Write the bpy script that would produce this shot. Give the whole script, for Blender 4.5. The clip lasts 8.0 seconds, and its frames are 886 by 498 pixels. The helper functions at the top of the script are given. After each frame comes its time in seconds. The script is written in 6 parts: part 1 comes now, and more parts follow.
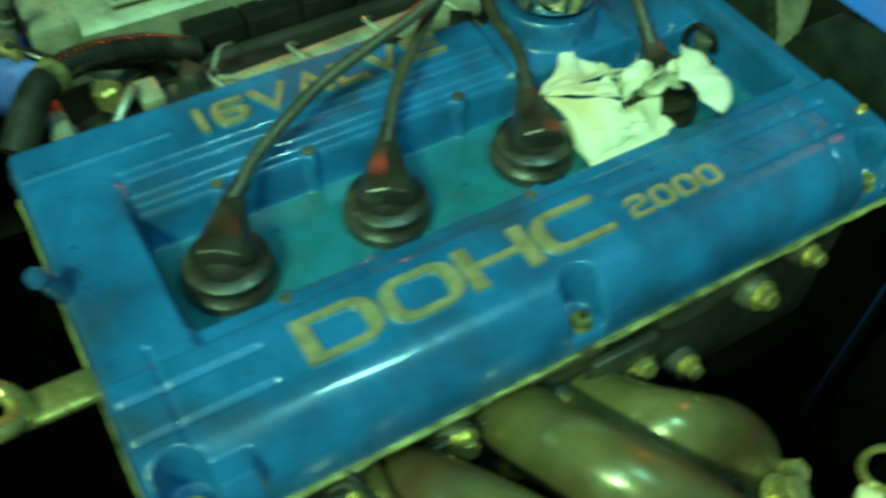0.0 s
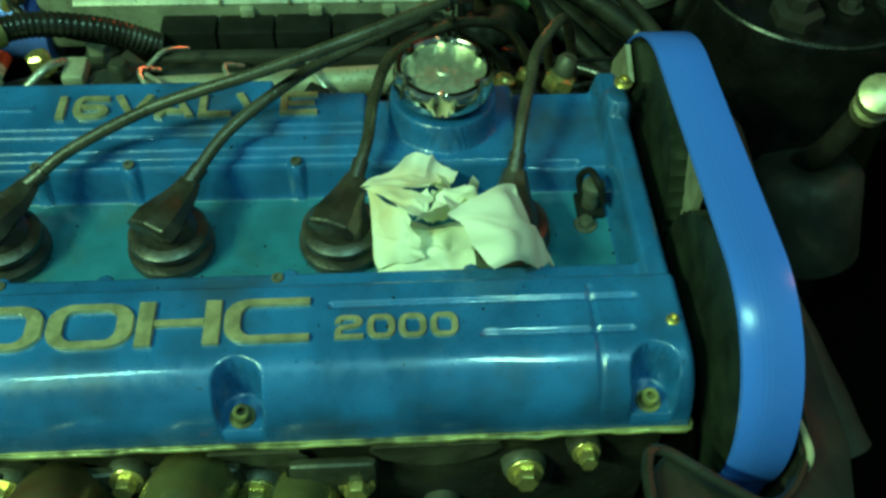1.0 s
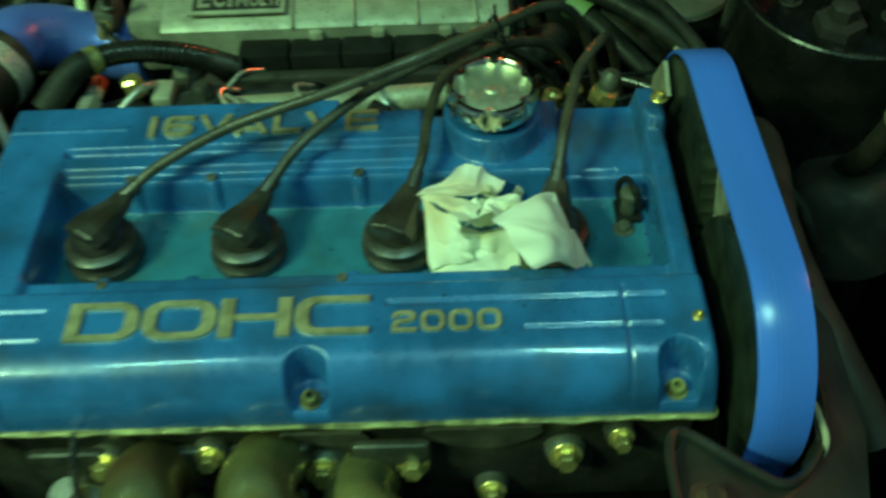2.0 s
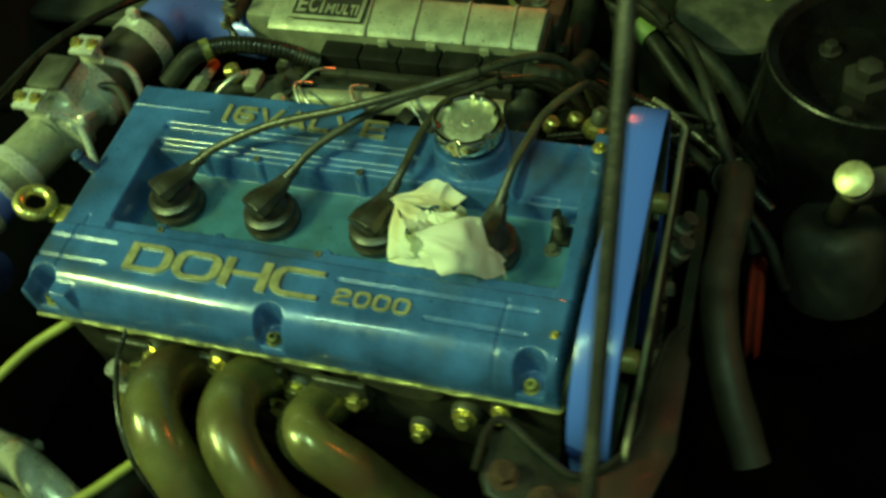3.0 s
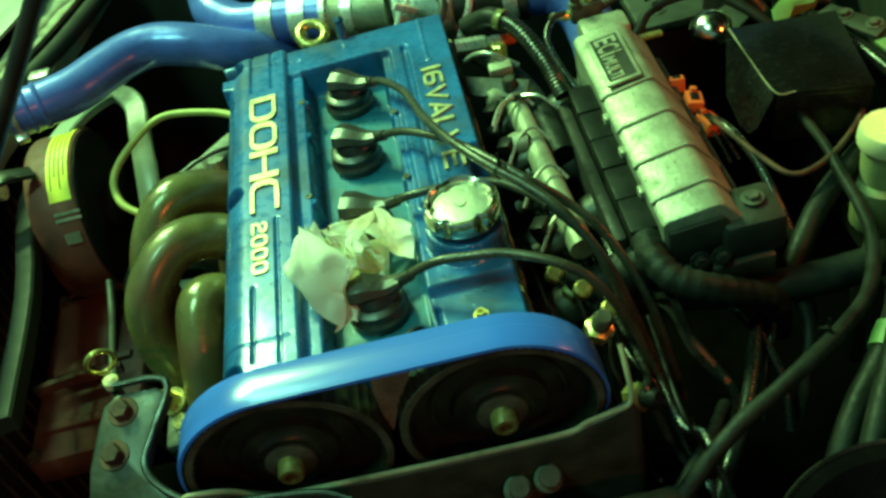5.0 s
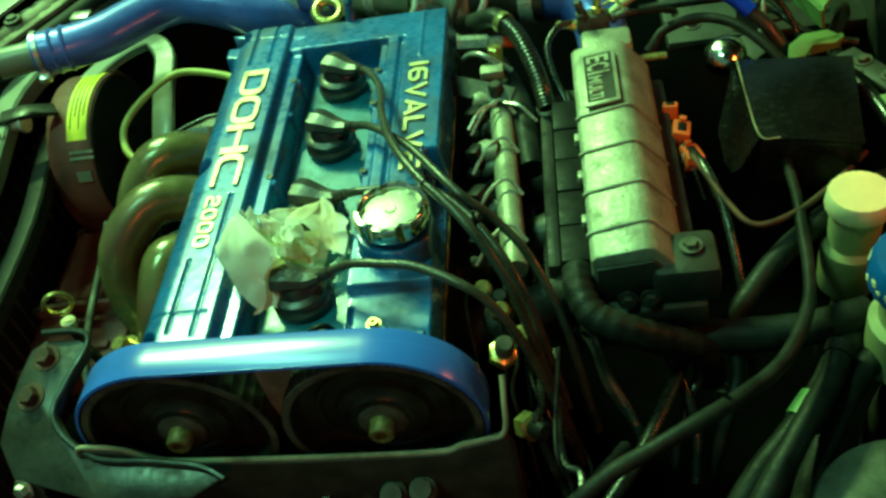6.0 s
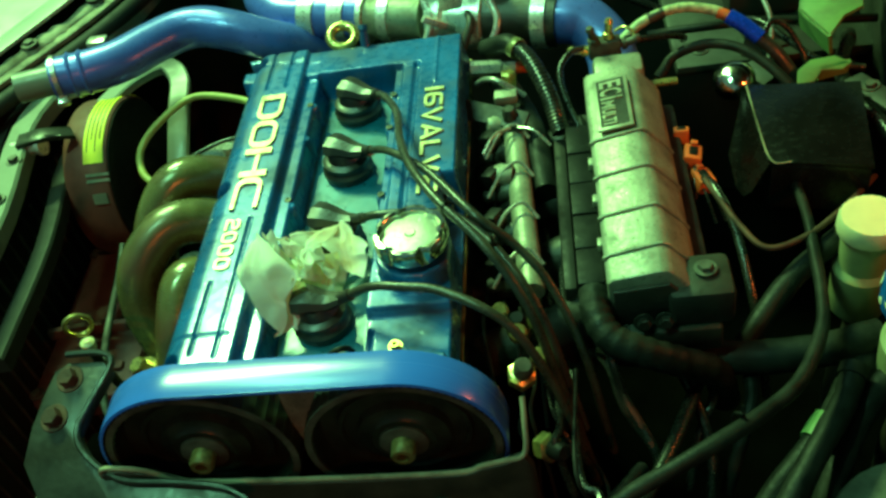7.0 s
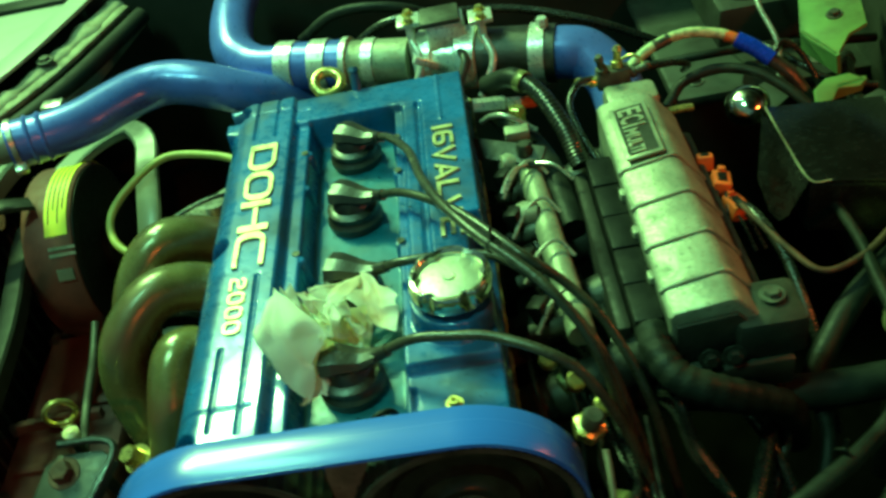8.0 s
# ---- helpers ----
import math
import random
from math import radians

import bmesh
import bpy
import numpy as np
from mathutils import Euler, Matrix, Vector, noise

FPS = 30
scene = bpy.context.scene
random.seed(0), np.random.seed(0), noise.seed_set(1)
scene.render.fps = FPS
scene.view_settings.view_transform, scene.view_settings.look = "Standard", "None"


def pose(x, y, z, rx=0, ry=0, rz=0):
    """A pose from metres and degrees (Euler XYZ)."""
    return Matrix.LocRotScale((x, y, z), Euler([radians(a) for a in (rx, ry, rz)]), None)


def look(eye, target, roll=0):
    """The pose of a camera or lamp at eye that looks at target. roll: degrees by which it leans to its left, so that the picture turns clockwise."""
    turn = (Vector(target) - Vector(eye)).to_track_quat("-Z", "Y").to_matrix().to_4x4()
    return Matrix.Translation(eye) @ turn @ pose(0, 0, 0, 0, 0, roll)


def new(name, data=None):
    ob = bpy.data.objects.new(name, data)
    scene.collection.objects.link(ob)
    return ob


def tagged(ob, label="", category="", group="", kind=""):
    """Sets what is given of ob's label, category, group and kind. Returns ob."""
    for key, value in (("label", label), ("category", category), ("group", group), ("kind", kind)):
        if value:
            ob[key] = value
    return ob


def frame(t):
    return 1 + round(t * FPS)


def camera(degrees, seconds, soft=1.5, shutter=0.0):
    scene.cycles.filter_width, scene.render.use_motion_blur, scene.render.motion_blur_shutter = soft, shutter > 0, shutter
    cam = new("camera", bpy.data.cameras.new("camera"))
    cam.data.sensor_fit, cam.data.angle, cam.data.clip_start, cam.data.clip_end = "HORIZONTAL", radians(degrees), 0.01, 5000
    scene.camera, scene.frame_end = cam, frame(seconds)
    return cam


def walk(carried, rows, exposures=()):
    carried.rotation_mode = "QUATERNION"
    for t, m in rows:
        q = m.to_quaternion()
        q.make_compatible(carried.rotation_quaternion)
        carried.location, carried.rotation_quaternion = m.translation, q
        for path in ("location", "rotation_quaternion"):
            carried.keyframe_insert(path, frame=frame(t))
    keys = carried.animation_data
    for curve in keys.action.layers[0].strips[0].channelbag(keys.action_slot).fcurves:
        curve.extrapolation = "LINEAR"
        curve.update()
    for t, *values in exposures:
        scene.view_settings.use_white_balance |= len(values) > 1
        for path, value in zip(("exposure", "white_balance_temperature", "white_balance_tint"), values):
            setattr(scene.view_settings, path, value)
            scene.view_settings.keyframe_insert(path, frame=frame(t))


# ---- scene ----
cam = camera(50.7, 8.0, 2.8, 0.4)
PATH = [
    (0, (-0.295, 0.343, 0.378), (0.771, -0.359, -1.162), 3.7),
    (0.5, (-0.335, 0.191, 0.384), (0.806, -0.343, -1.169), 6.2),
    (1, (-0.336, 0.067, 0.405), (0.928, -0.048, -1.141), 2.3),
    (1.5, (-0.336, 0.032, 0.409), (0.947, 0.043, -1.126), -1.9),
    (2, (-0.37, 0.056, 0.445), (0.905, 0.093, -1.095), -3.1),
    (2.2, (-0.402, 0.086, 0.497), (0.844, 0.145, -1.067), -5.5),
    (3.3, (-0.374, -0.273, 0.592), (0.636, 0.495, -0.954), -13.5),
    (3.5, (-0.322, -0.324, 0.556), (0.641, 0.59, -0.94), -11.6),
    (3.7, (-0.215, -0.367, 0.561), (0.561, 0.685, -0.952), -12.1),
    (4, (-0.134, -0.402, 0.533), (0.473, 0.814, -0.934), -14.3),
    (4.3, (-0.058, -0.464, 0.530), (0.342, 0.859, -0.916), -13.0),
    (4.5, (-0.015, -0.492, 0.521), (0.229, 0.912, -0.882), -14.1),
    (4.7, (0.02, -0.49, 0.512), (0.126, 0.946, -0.876), -15.0),
    (5.8, (0.215, -0.459, 0.515), (-0.082, 0.93, -0.893), -15.7),
    (6, (0.224, -0.469, 0.522), (-0.09, 0.914, -0.888), -14.7),
    (6.5, (0.225, -0.475, 0.534), (-0.108, 0.932, -0.848), -14.4),
    (7, (0.211, -0.475, 0.534), (-0.096, 0.938, -0.848), -14.3),
    (7.5, (0.196, -0.463, 0.518), (-0.024, 0.983, -0.846), -12.1),
    (8, (0.121, -0.435, 0.48), (-0.015, 1.086, -0.812), -13.3),
]
walk(cam, [(t, look(eye, target, roll)) for t, eye, target, roll in PATH], [(0.0, 0.10, 5500, 26), (1.5, -0.22, 5700, 31), (2.2, -0.25, 5750, 32), (3.3, -0.23, 8200, 32), (4.0, 0.30, 7900, 23), (4.7, 0.56, 6500, 11), (6.0, 0.34, 6300, -2), (8.0, 0.38, 6300, -1)])


# ---- world and light ----
world = bpy.data.worlds.new("night")
scene.world = world
world.use_nodes = True
bg = world.node_tree.nodes["Background"]
bg.inputs["Color"].default_value = (0.24, 0.55, 0.44, 1)
bg.inputs["Strength"].default_value = 0.22


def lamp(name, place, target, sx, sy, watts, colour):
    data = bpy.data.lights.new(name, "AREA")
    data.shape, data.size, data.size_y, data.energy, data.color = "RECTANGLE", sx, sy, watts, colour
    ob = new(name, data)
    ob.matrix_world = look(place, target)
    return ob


for k in (-1, 0, 1):
    lamp("neon_lamp", (-1.25 + 0.26 * k, 1.95 + 0.18 * k, 2.35), (0.26 * k, 0.15 + 0.18 * k, 0), 0.24, 0.08, 44, (0.48, 1.0, 0.32))
for y, watts in ((-0.30, 22), (0.95, 14)):
    lamp("ceiling_lamp", (-0.76, y, 2.3), (-0.05, 0.1, 0), 0.07, 0.50, watts, (0.32, 0.95, 0.52))
# added orange fill under the hood: tints the plenum flank, no such lamp known
lamp("orange_fill_lamp", (0.57, 0.02, 0.15), (-0.03, 0.82, 0.24), 0.06, 0.04, 0.50, (1.0, 0.17, 0.03))
lamp("sign_lamp", (0.60, -1.95, 1.60), (-0.1, 0.1, 0), 0.07, 0.04, 5.0, (1.0, 0.17, 0.03))


# ---- materials ----
def material(name, colour, rough=0.5, metal=0.0, grain=60.0, vary=0.25, bump=0.1, coat=0.0, dirt=0.0, dirt_colour=(0.02, 0.018, 0.012), dirt_scale=9.0, spec=0.5, speck=0.0):
    m = bpy.data.materials.new(name)
    m.use_nodes = True
    nt = m.node_tree
    b = nt.nodes["Principled BSDF"]
    b.inputs["Metallic"].default_value = metal
    b.inputs["Coat Weight"].default_value = coat
    b.inputs["Coat Roughness"].default_value = 0.2
    b.inputs["Specular IOR Level"].default_value = spec
    tc = nt.nodes.new("ShaderNodeTexCoord")

    def noise_at(scale, detail=4.0):
        n = nt.nodes.new("ShaderNodeTexNoise")
        n.inputs["Scale"].default_value, n.inputs["Detail"].default_value = scale, detail
        nt.links.new(tc.outputs["Object"], n.inputs["Vector"])
        return n.outputs["Fac"]

    def ramp(source, lo, hi, a=0.0, c=1.0):
        r = nt.nodes.new("ShaderNodeMapRange")
        r.inputs["From Min"].default_value, r.inputs["From Max"].default_value = lo, hi
        r.inputs["To Min"].default_value, r.inputs["To Max"].default_value = a, c
        nt.links.new(source, r.inputs["Value"])
        return r.outputs["Result"]

    def mix(fac, a, c):
        x = nt.nodes.new("ShaderNodeMix")
        x.data_type = "RGBA"
        for socket, value in (("Factor", fac), (6, a), (7, c)):
            if isinstance(value, tuple):
                x.inputs[socket].default_value = (*value, 1)
            else:
                nt.links.new(value, x.inputs[socket])
        return x.outputs[2]

    fine = noise_at(grain * 6, 5)
    broad = noise_at(grain, 3)
    dark = tuple(v * (1 - vary) for v in colour)
    light = tuple(min(1, v * (1 + vary * 0.6)) for v in colour)
    col = mix(ramp(broad, 0.35, 0.65), dark, light)
    rough_out = ramp(fine, 0.3, 0.7, max(0.03, rough - 0.08), min(1, rough + 0.1))
    if dirt > 0:
        stain = ramp(noise_at(dirt_scale, 8), 0.62 - 0.25 * dirt, 0.78 - 0.2 * dirt, 0, min(1.0, 0.35 + dirt))
        col = mix(stain, col, dirt_colour)
        rr = nt.nodes.new("ShaderNodeMath")
        rr.operation, rr.use_clamp = "ADD", True
        sc = nt.nodes.new("ShaderNodeMath")
        sc.operation = "MULTIPLY"
        sc.inputs[1].default_value = 0.35
        nt.links.new(stain, sc.inputs[0])
        nt.links.new(rough_out, rr.inputs[0])
        nt.links.new(sc.outputs[0], rr.inputs[1])
        rough_out = rr.outputs[0]
    if speck > 0:
        col = mix(ramp(noise_at(420, 2), 0.70 - 0.1 * speck, 0.74 - 0.1 * speck, 0, 0.8), col, dirt_colour)
    nt.links.new(col, b.inputs["Base Color"])
    nt.links.new(rough_out, b.inputs["Roughness"])
    if bump:
        bp = nt.nodes.new("ShaderNodeBump")
        bp.inputs["Strength"].default_value, bp.inputs["Distance"].default_value = bump, 0.001
        nt.links.new(fine, bp.inputs["Height"])
        nt.links.new(bp.outputs["Normal"], b.inputs["Normal"])
    return m


BLUE = material("blue engine enamel", (0.018, 0.122, 0.35), 0.28, 0.10, 22, 0.34, 0.12, 0.60, 0.40, (0.013, 0.040, 0.075), 18, 0.42, 0.15)
BLUE.node_tree.nodes["Principled BSDF"].inputs["Coat Roughness"].default_value = 0.09
OILBLUE = material("oil filmed blue enamel", (0.020, 0.14, 0.235), 0.38, 0.1, 30, 0.25, 0.10, 0.25, 0.40, (0.02, 0.09, 0.10), 26, 0.5, 0.3)
PIPEBLUE = material("blue anodised pipe", (0.085, 0.15, 0.58), 0.33, 0.2, 30, 0.14, 0.06, 0.35, 0.0)
BELT = material("blue belt", (0.045, 0.15, 0.70), 0.30, 0.0, 4, 0.06, 0.05, 0.36, 0.0, spec=0.55)
BRASS = material("bare cast letter", (0.56, 0.51, 0.29), 0.40, 0.70, 120, 0.3, 0.15, 0, 0.25)
RUBBER = material("dusty black rubber", (0.024, 0.020, 0.014), 0.36, 0, 60, 0.40, 0.30, 0, 0.40, (0.060, 0.052, 0.034), 34, 0.75)
BLACK = material("black plastic", (0.009, 0.009, 0.008), 0.5, 0, 40, 0.4, 0.15, 0, 0.3, (0.017, 0.016, 0.012), 20, 0.18)
CABLE = material("cable sheath", (0.016, 0.016, 0.013), 0.26, 0, 60, 0.4, 0.15, 0, 0.2, (0.05, 0.045, 0.032), 30)
LEAD = material("ignition lead sheath", (0.050, 0.045, 0.030), 0.30, 0, 60, 0.35, 0.3, 0, 0.2, (0.04, 0.035, 0.025), 30)
CHROME = material("polished cap", (0.80, 0.79, 0.62), 0.14, 1.0, 30, 0.08, 0.03, 0, 0.08)
BRUSHED = material("brushed metal", (0.52, 0.53, 0.43), 0.50, 0.9, 60, 0.12, 0.2, 0, 0.12, (0.3, 0.27, 0.18), 60)
ALU = material("cast aluminium", (0.34, 0.34, 0.25), 0.46, 0.35, 40, 0.25, 0.4, 0, 0.34, (0.07, 0.065, 0.045), 24, 0.5, 0.55)
DARKALU = material("grimy cast metal", (0.115, 0.115, 0.09), 0.5, 0.4, 40, 0.5, 0.4, 0, 0.5, (0.03, 0.025, 0.02), 16)
SPROCKET = material("dark oiled steel", (0.038, 0.050, 0.035), 0.36, 0.5, 50, 0.4, 0.2, 0, 0.3, (0.012, 0.01, 0.008), 30)
IRON = material("grimy iron", (0.028, 0.025, 0.02), 0.6, 0.3, 30, 0.5, 0.4, 0, 0.5, (0.012, 0.01, 0.008), 12)
STEELTUBE = material("heat tinted steel tube", (0.165, 0.148, 0.055), 0.24, 0.25, 18, 0.42, 0.12, 0.4, 0.5, (0.11, 0.045, 0.020), 14)
STEEL = material("zinc steel", (0.55, 0.54, 0.46), 0.3, 0.65, 50, 0.2, 0.1, 0, 0.2)
GOLD = material("yellow passivated steel", (0.75, 0.62, 0.22), 0.3, 0.85, 50, 0.2, 0.1, 0, 0.15)
RUST = material("rusted bolt", (0.085, 0.040, 0.022), 0.7, 0.2, 60, 0.5, 0.5, 0, 0.3)
# stains are real spots, but their orange also carries orange light on the folds
TISSUE = material("white tissue paper", (0.93, 0.91, 0.80), 0.9, 0, 50, 0.03, 0.2, 0, 0.32, (0.80, 0.50, 0.20), 20)
CREAM = material("cream plastic", (0.74, 0.68, 0.40), 0.4, 0, 30, 0.1, 0.1, 0, 0.15, (0.3, 0.27, 0.15), 14)
MILKY = material("milky plastic", (0.34, 0.35, 0.17), 0.38, 0, 18, 0.25, 0.1, 0, 0.25, (0.12, 0.11, 0.06), 12)
BLUECAP = material("blue plastic cap", (0.01, 0.10, 0.42), 0.4, 0, 40, 0.15, 0.1, 0, 0.1)
YELLOW = material("yellow sticker", (0.85, 0.80, 0.05), 0.5, 0, 30, 0.06, 0.02, 0, 0.08)
BAYPAINT = material("grimy bay paint", (0.026, 0.026, 0.020), 0.6, 0.0, 8, 0.4, 0.2, 0, 0.5, (0.012, 0.011, 0.009), 6, 0.25)
FENDER = material("pale fender paint", (0.36, 0.36, 0.30), 0.45, 0, 8, 0.08, 0.05, 0.2, 0.2, (0.25, 0.23, 0.16), 8)
SEAM = material("dirty sealing seam", (0.28, 0.26, 0.17), 0.7, 0, 40, 0.4, 0.4, 0, 0.45, (0.06, 0.05, 0.03), 30)
GASKET = material("oily gasket", (0.26, 0.25, 0.08), 0.35, 0.2, 60, 0.5, 0.3, 0, 0.62, (0.03, 0.03, 0.014), 55)
BRACKET = material("greasy black bracket", (0.032, 0.033, 0.026), 0.34, 0.3, 30, 0.4, 0.3, 0, 0.4, (0.02, 0.018, 0.012), 20)
GLOVE = material("red hose", (0.30, 0.03, 0.02), 0.45, 0, 30, 0.2, 0.1)
PLUGRED = material("orange relay", (0.70, 0.11, 0.02), 0.5, 0, 30, 0.2, 0.1)
OLIVE = material("yellow green cable", (0.42, 0.40, 0.10), 0.45, 0, 40, 0.2, 0.1)
BLUECLIP = material("bright blue fitting", (0.01, 0.06, 0.85), 0.25, 0.3, 40, 0.1, 0.05, 0.4)
# near-black base colour stands in for the deep shade low in the bay
SHADEBLACK = material("shade black", (0.002, 0.002, 0.0016), 0.9, 0, 12, 0.5, 0.4, 0, 0.4, (0.003, 0.003, 0.002), 8, 0.0)
EARTH = material("concrete ground", (0.18, 0.17, 0.15), 0.85, 0, 3, 0.3, 0.3, 0, 0.3)
HOSE = material("perished black hose", (0.012, 0.013, 0.0105), 0.5, 0, 60, 0.5, 0.35, 0, 0.4, (0.027, 0.026, 0.020), 40, 0.22)
FADED = material("faded brown rubber", (0.032, 0.026, 0.017), 0.55, 0, 40, 0.4, 0.3, 0, 0.4, (0.03, 0.025, 0.018), 20)
SHEATH = material("pale braided sheath", (0.50, 0.54, 0.30), 0.5, 0, 200, 0.4, 0.3, 0, 0.35, (0.10, 0.10, 0.05), 60)
GRIME = material("oil soaked casting", (0.036, 0.036, 0.027), 0.45, 0.2, 40, 0.5, 0.4, 0, 0.6, (0.012, 0.010, 0.008), 18)
REDBROWN = material("dark red brown", (0.17, 0.055, 0.038), 0.6, 0, 20, 0.5, 0.3, 0, 0.5, (0.015, 0.010, 0.008), 10)
GLOSS = material("glossy black paint", (0.005, 0.005, 0.005), 0.22, 0, 30, 0.4, 0.08, 0.3, 0.2, (0.012, 0.011, 0.009), 14, 0.4)
SHELL = material("scuffed timing cover plastic", (0.032, 0.027, 0.019), 0.5, 0, 40, 0.45, 0.3, 0, 0.5, (0.02, 0.016, 0.011), 22)
LEAFPAINT = material("chalky pale green paint", (0.16, 0.28, 0.09), 0.5, 0, 25, 0.2, 0.15, 0, 0.3, (0.08, 0.09, 0.04), 20)
SHELF = material("greasy inner panel", (0.034, 0.037, 0.027), 0.5, 0, 14, 0.5, 0.3, 0, 0.6, (0.018, 0.016, 0.012), 11)
POLISHED = material("polished alloy", (0.80, 0.80, 0.70), 0.30, 0.55, 40, 0.15, 0.1, 0, 0.15, (0.25, 0.22, 0.14), 40)
OIL = material("dark engine oil", (0.006, 0.012, 0.014), 0.08, 0, 30, 0.2, 0, 0.5, 0, spec=0.6)
BODY = material("pale grimy body paint", (0.19, 0.21, 0.15), 0.42, 0, 14, 0.25, 0.15, 0.1, 0.45, (0.05, 0.048, 0.034), 14)
PRINT = material("dark print", (0.06, 0.05, 0.02), 0.6)


def thin(m, share):
    """Lets part of the light pass through a thin sheet."""
    nt = m.node_tree
    b, out = nt.nodes["Principled BSDF"], nt.nodes["Material Output"]
    tr, mx = nt.nodes.new("ShaderNodeBsdfTranslucent"), nt.nodes.new("ShaderNodeMixShader")
    tr.inputs["Color"].default_value = (0.74, 0.86, 0.36, 1)
    mx.inputs["Fac"].default_value = share
    nt.links.new(b.outputs[0], mx.inputs[1])
    nt.links.new(tr.outputs[0], mx.inputs[2])
    nt.links.new(mx.outputs[0], out.inputs["Surface"])


thin(TISSUE, 0.28)


def streak(m, scale, strength):
    """Fine worn lines that run along x and z, in steps of y."""
    nt = m.node_tree
    b = nt.nodes["Principled BSDF"]
    tc, mp, n, mr = (nt.nodes.new(k) for k in ("ShaderNodeTexCoord", "ShaderNodeMapping", "ShaderNodeTexNoise", "ShaderNodeMapRange"))
    mp.inputs["Scale"].default_value = (0.6, scale, 0.6)
    n.inputs["Scale"].default_value, n.inputs["Detail"].default_value = 1.0, 3
    nt.links.new(tc.outputs["Object"], mp.inputs["Vector"])
    nt.links.new(mp.outputs["Vector"], n.inputs["Vector"])
    mr.inputs["From Min"].default_value, mr.inputs["From Max"].default_value = 0.35, 0.65
    mr.inputs["To Min"].default_value, mr.inputs["To Max"].default_value = 0.25 - strength, 0.25 + strength
    nt.links.new(n.outputs["Fac"], mr.inputs["Value"])
    nt.links.new(mr.outputs["Result"], b.inputs["Roughness"])


streak(BELT, 700, 0.035)


# ---- building helpers ----
def mesh_of(bm, name, smooth=40):
    me = bpy.data.meshes.new(name)
    bmesh.ops.recalc_face_normals(bm, faces=bm.faces)
    if smooth:
        lim = radians(smooth)
        for f in bm.faces:
            f.smooth = True
        for e in bm.edges:
            e.smooth = len(e.link_faces) == 2 and e.calc_face_angle(0) < lim
    bm.to_mesh(me)
    bm.free()
    return me


def part(name, bm, mat, parent, label="", smooth=40):
    me = mesh_of(bm, name, smooth)
    me.materials.append(mat)
    ob = new(name, me)
    ob.parent = parent
    if label:
        ob["label"] = label
    return ob


def thing(name, label, category, place=(0, 0, 0), group="", kind=""):
    ob = new(name)
    ob.location = place
    ob.empty_display_size = 0.02
    return tagged(ob, label, category, group, kind)


def solid(name, bm, mat, label, category, kind="", group="", smooth=40):
    me = mesh_of(bm, name, smooth)
    me.materials.append(mat)
    return tagged(new(name, me), label, category, group, kind)


def box(bm, x0, x1, y0, y1, z0, z1, bevel=0.002, seg=2, m=None):
    r = bmesh.ops.create_cube(bm, size=1)
    vs = r["verts"]
    for v in vs:
        v.co = Vector(((x0 + x1) / 2 + v.co.x * (x1 - x0), (y0 + y1) / 2 + v.co.y * (y1 - y0), (z0 + z1) / 2 + v.co.z * (z1 - z0)))
    if bevel:
        es = list({e for v in vs for e in v.link_edges})
        out = bmesh.ops.bevel(bm, geom=es, offset=bevel, segments=seg, affect="EDGES", profile=0.5)
        vs = list({v for f in out["faces"] for v in f.verts} | {v for v in vs if v.is_valid})
    if m:
        bmesh.ops.transform(bm, matrix=m, verts=vs)
    return bm


def boxed(*a, **k):
    return box(bmesh.new(), *a, **k)


def lathe(profile, seg=24, m=None, bm=None, wob=None, ring=False):
    """Turns a profile of (radius, height) round the z axis."""
    bm = bm or bmesh.new()
    rings = []
    for r, z in profile:
        loop = []
        for i in range(seg):
            a = 2 * math.pi * i / seg
            k = wob(a, z) if wob else 1
            loop.append(bm.verts.new((r * k * math.cos(a), r * k * math.sin(a), z)))
        rings.append(loop)
    for a, b in zip(rings, rings[1:] + (rings[:1] if ring else [])):
        for i in range(seg):
            bm.faces.new((a[i], a[(i + 1) % seg], b[(i + 1) % seg], b[i]))
    if not ring:
        bm.faces.new(rings[0][::-1])
        bm.faces.new(rings[-1])
    if m:
        bmesh.ops.transform(bm, matrix=m, verts=[v for loop in rings for v in loop])
    return bm


def axis(place, way):
    """A pose whose z axis points along way."""
    return Matrix.Translation(place) @ Vector(way).to_track_quat("Z", "Y").to_matrix().to_4x4()


def spline(points, steps=8):
    p = [Vector(q) for q in points]
    p = [p[0] * 2 - p[1]] + p + [p[-1] * 2 - p[-2]]
    out = []
    for i in range(1, len(p) - 2):
        for s in range(steps):
            t = s / steps
            a, b, c, d = p[i - 1 : i + 3]
            out.append(0.5 * (2 * b + (c - a) * t + (2 * a - 5 * b + 4 * c - d) * t * t + (3 * b - a - 3 * c + d) * t ** 3))
    out.append(p[-2])
    return out


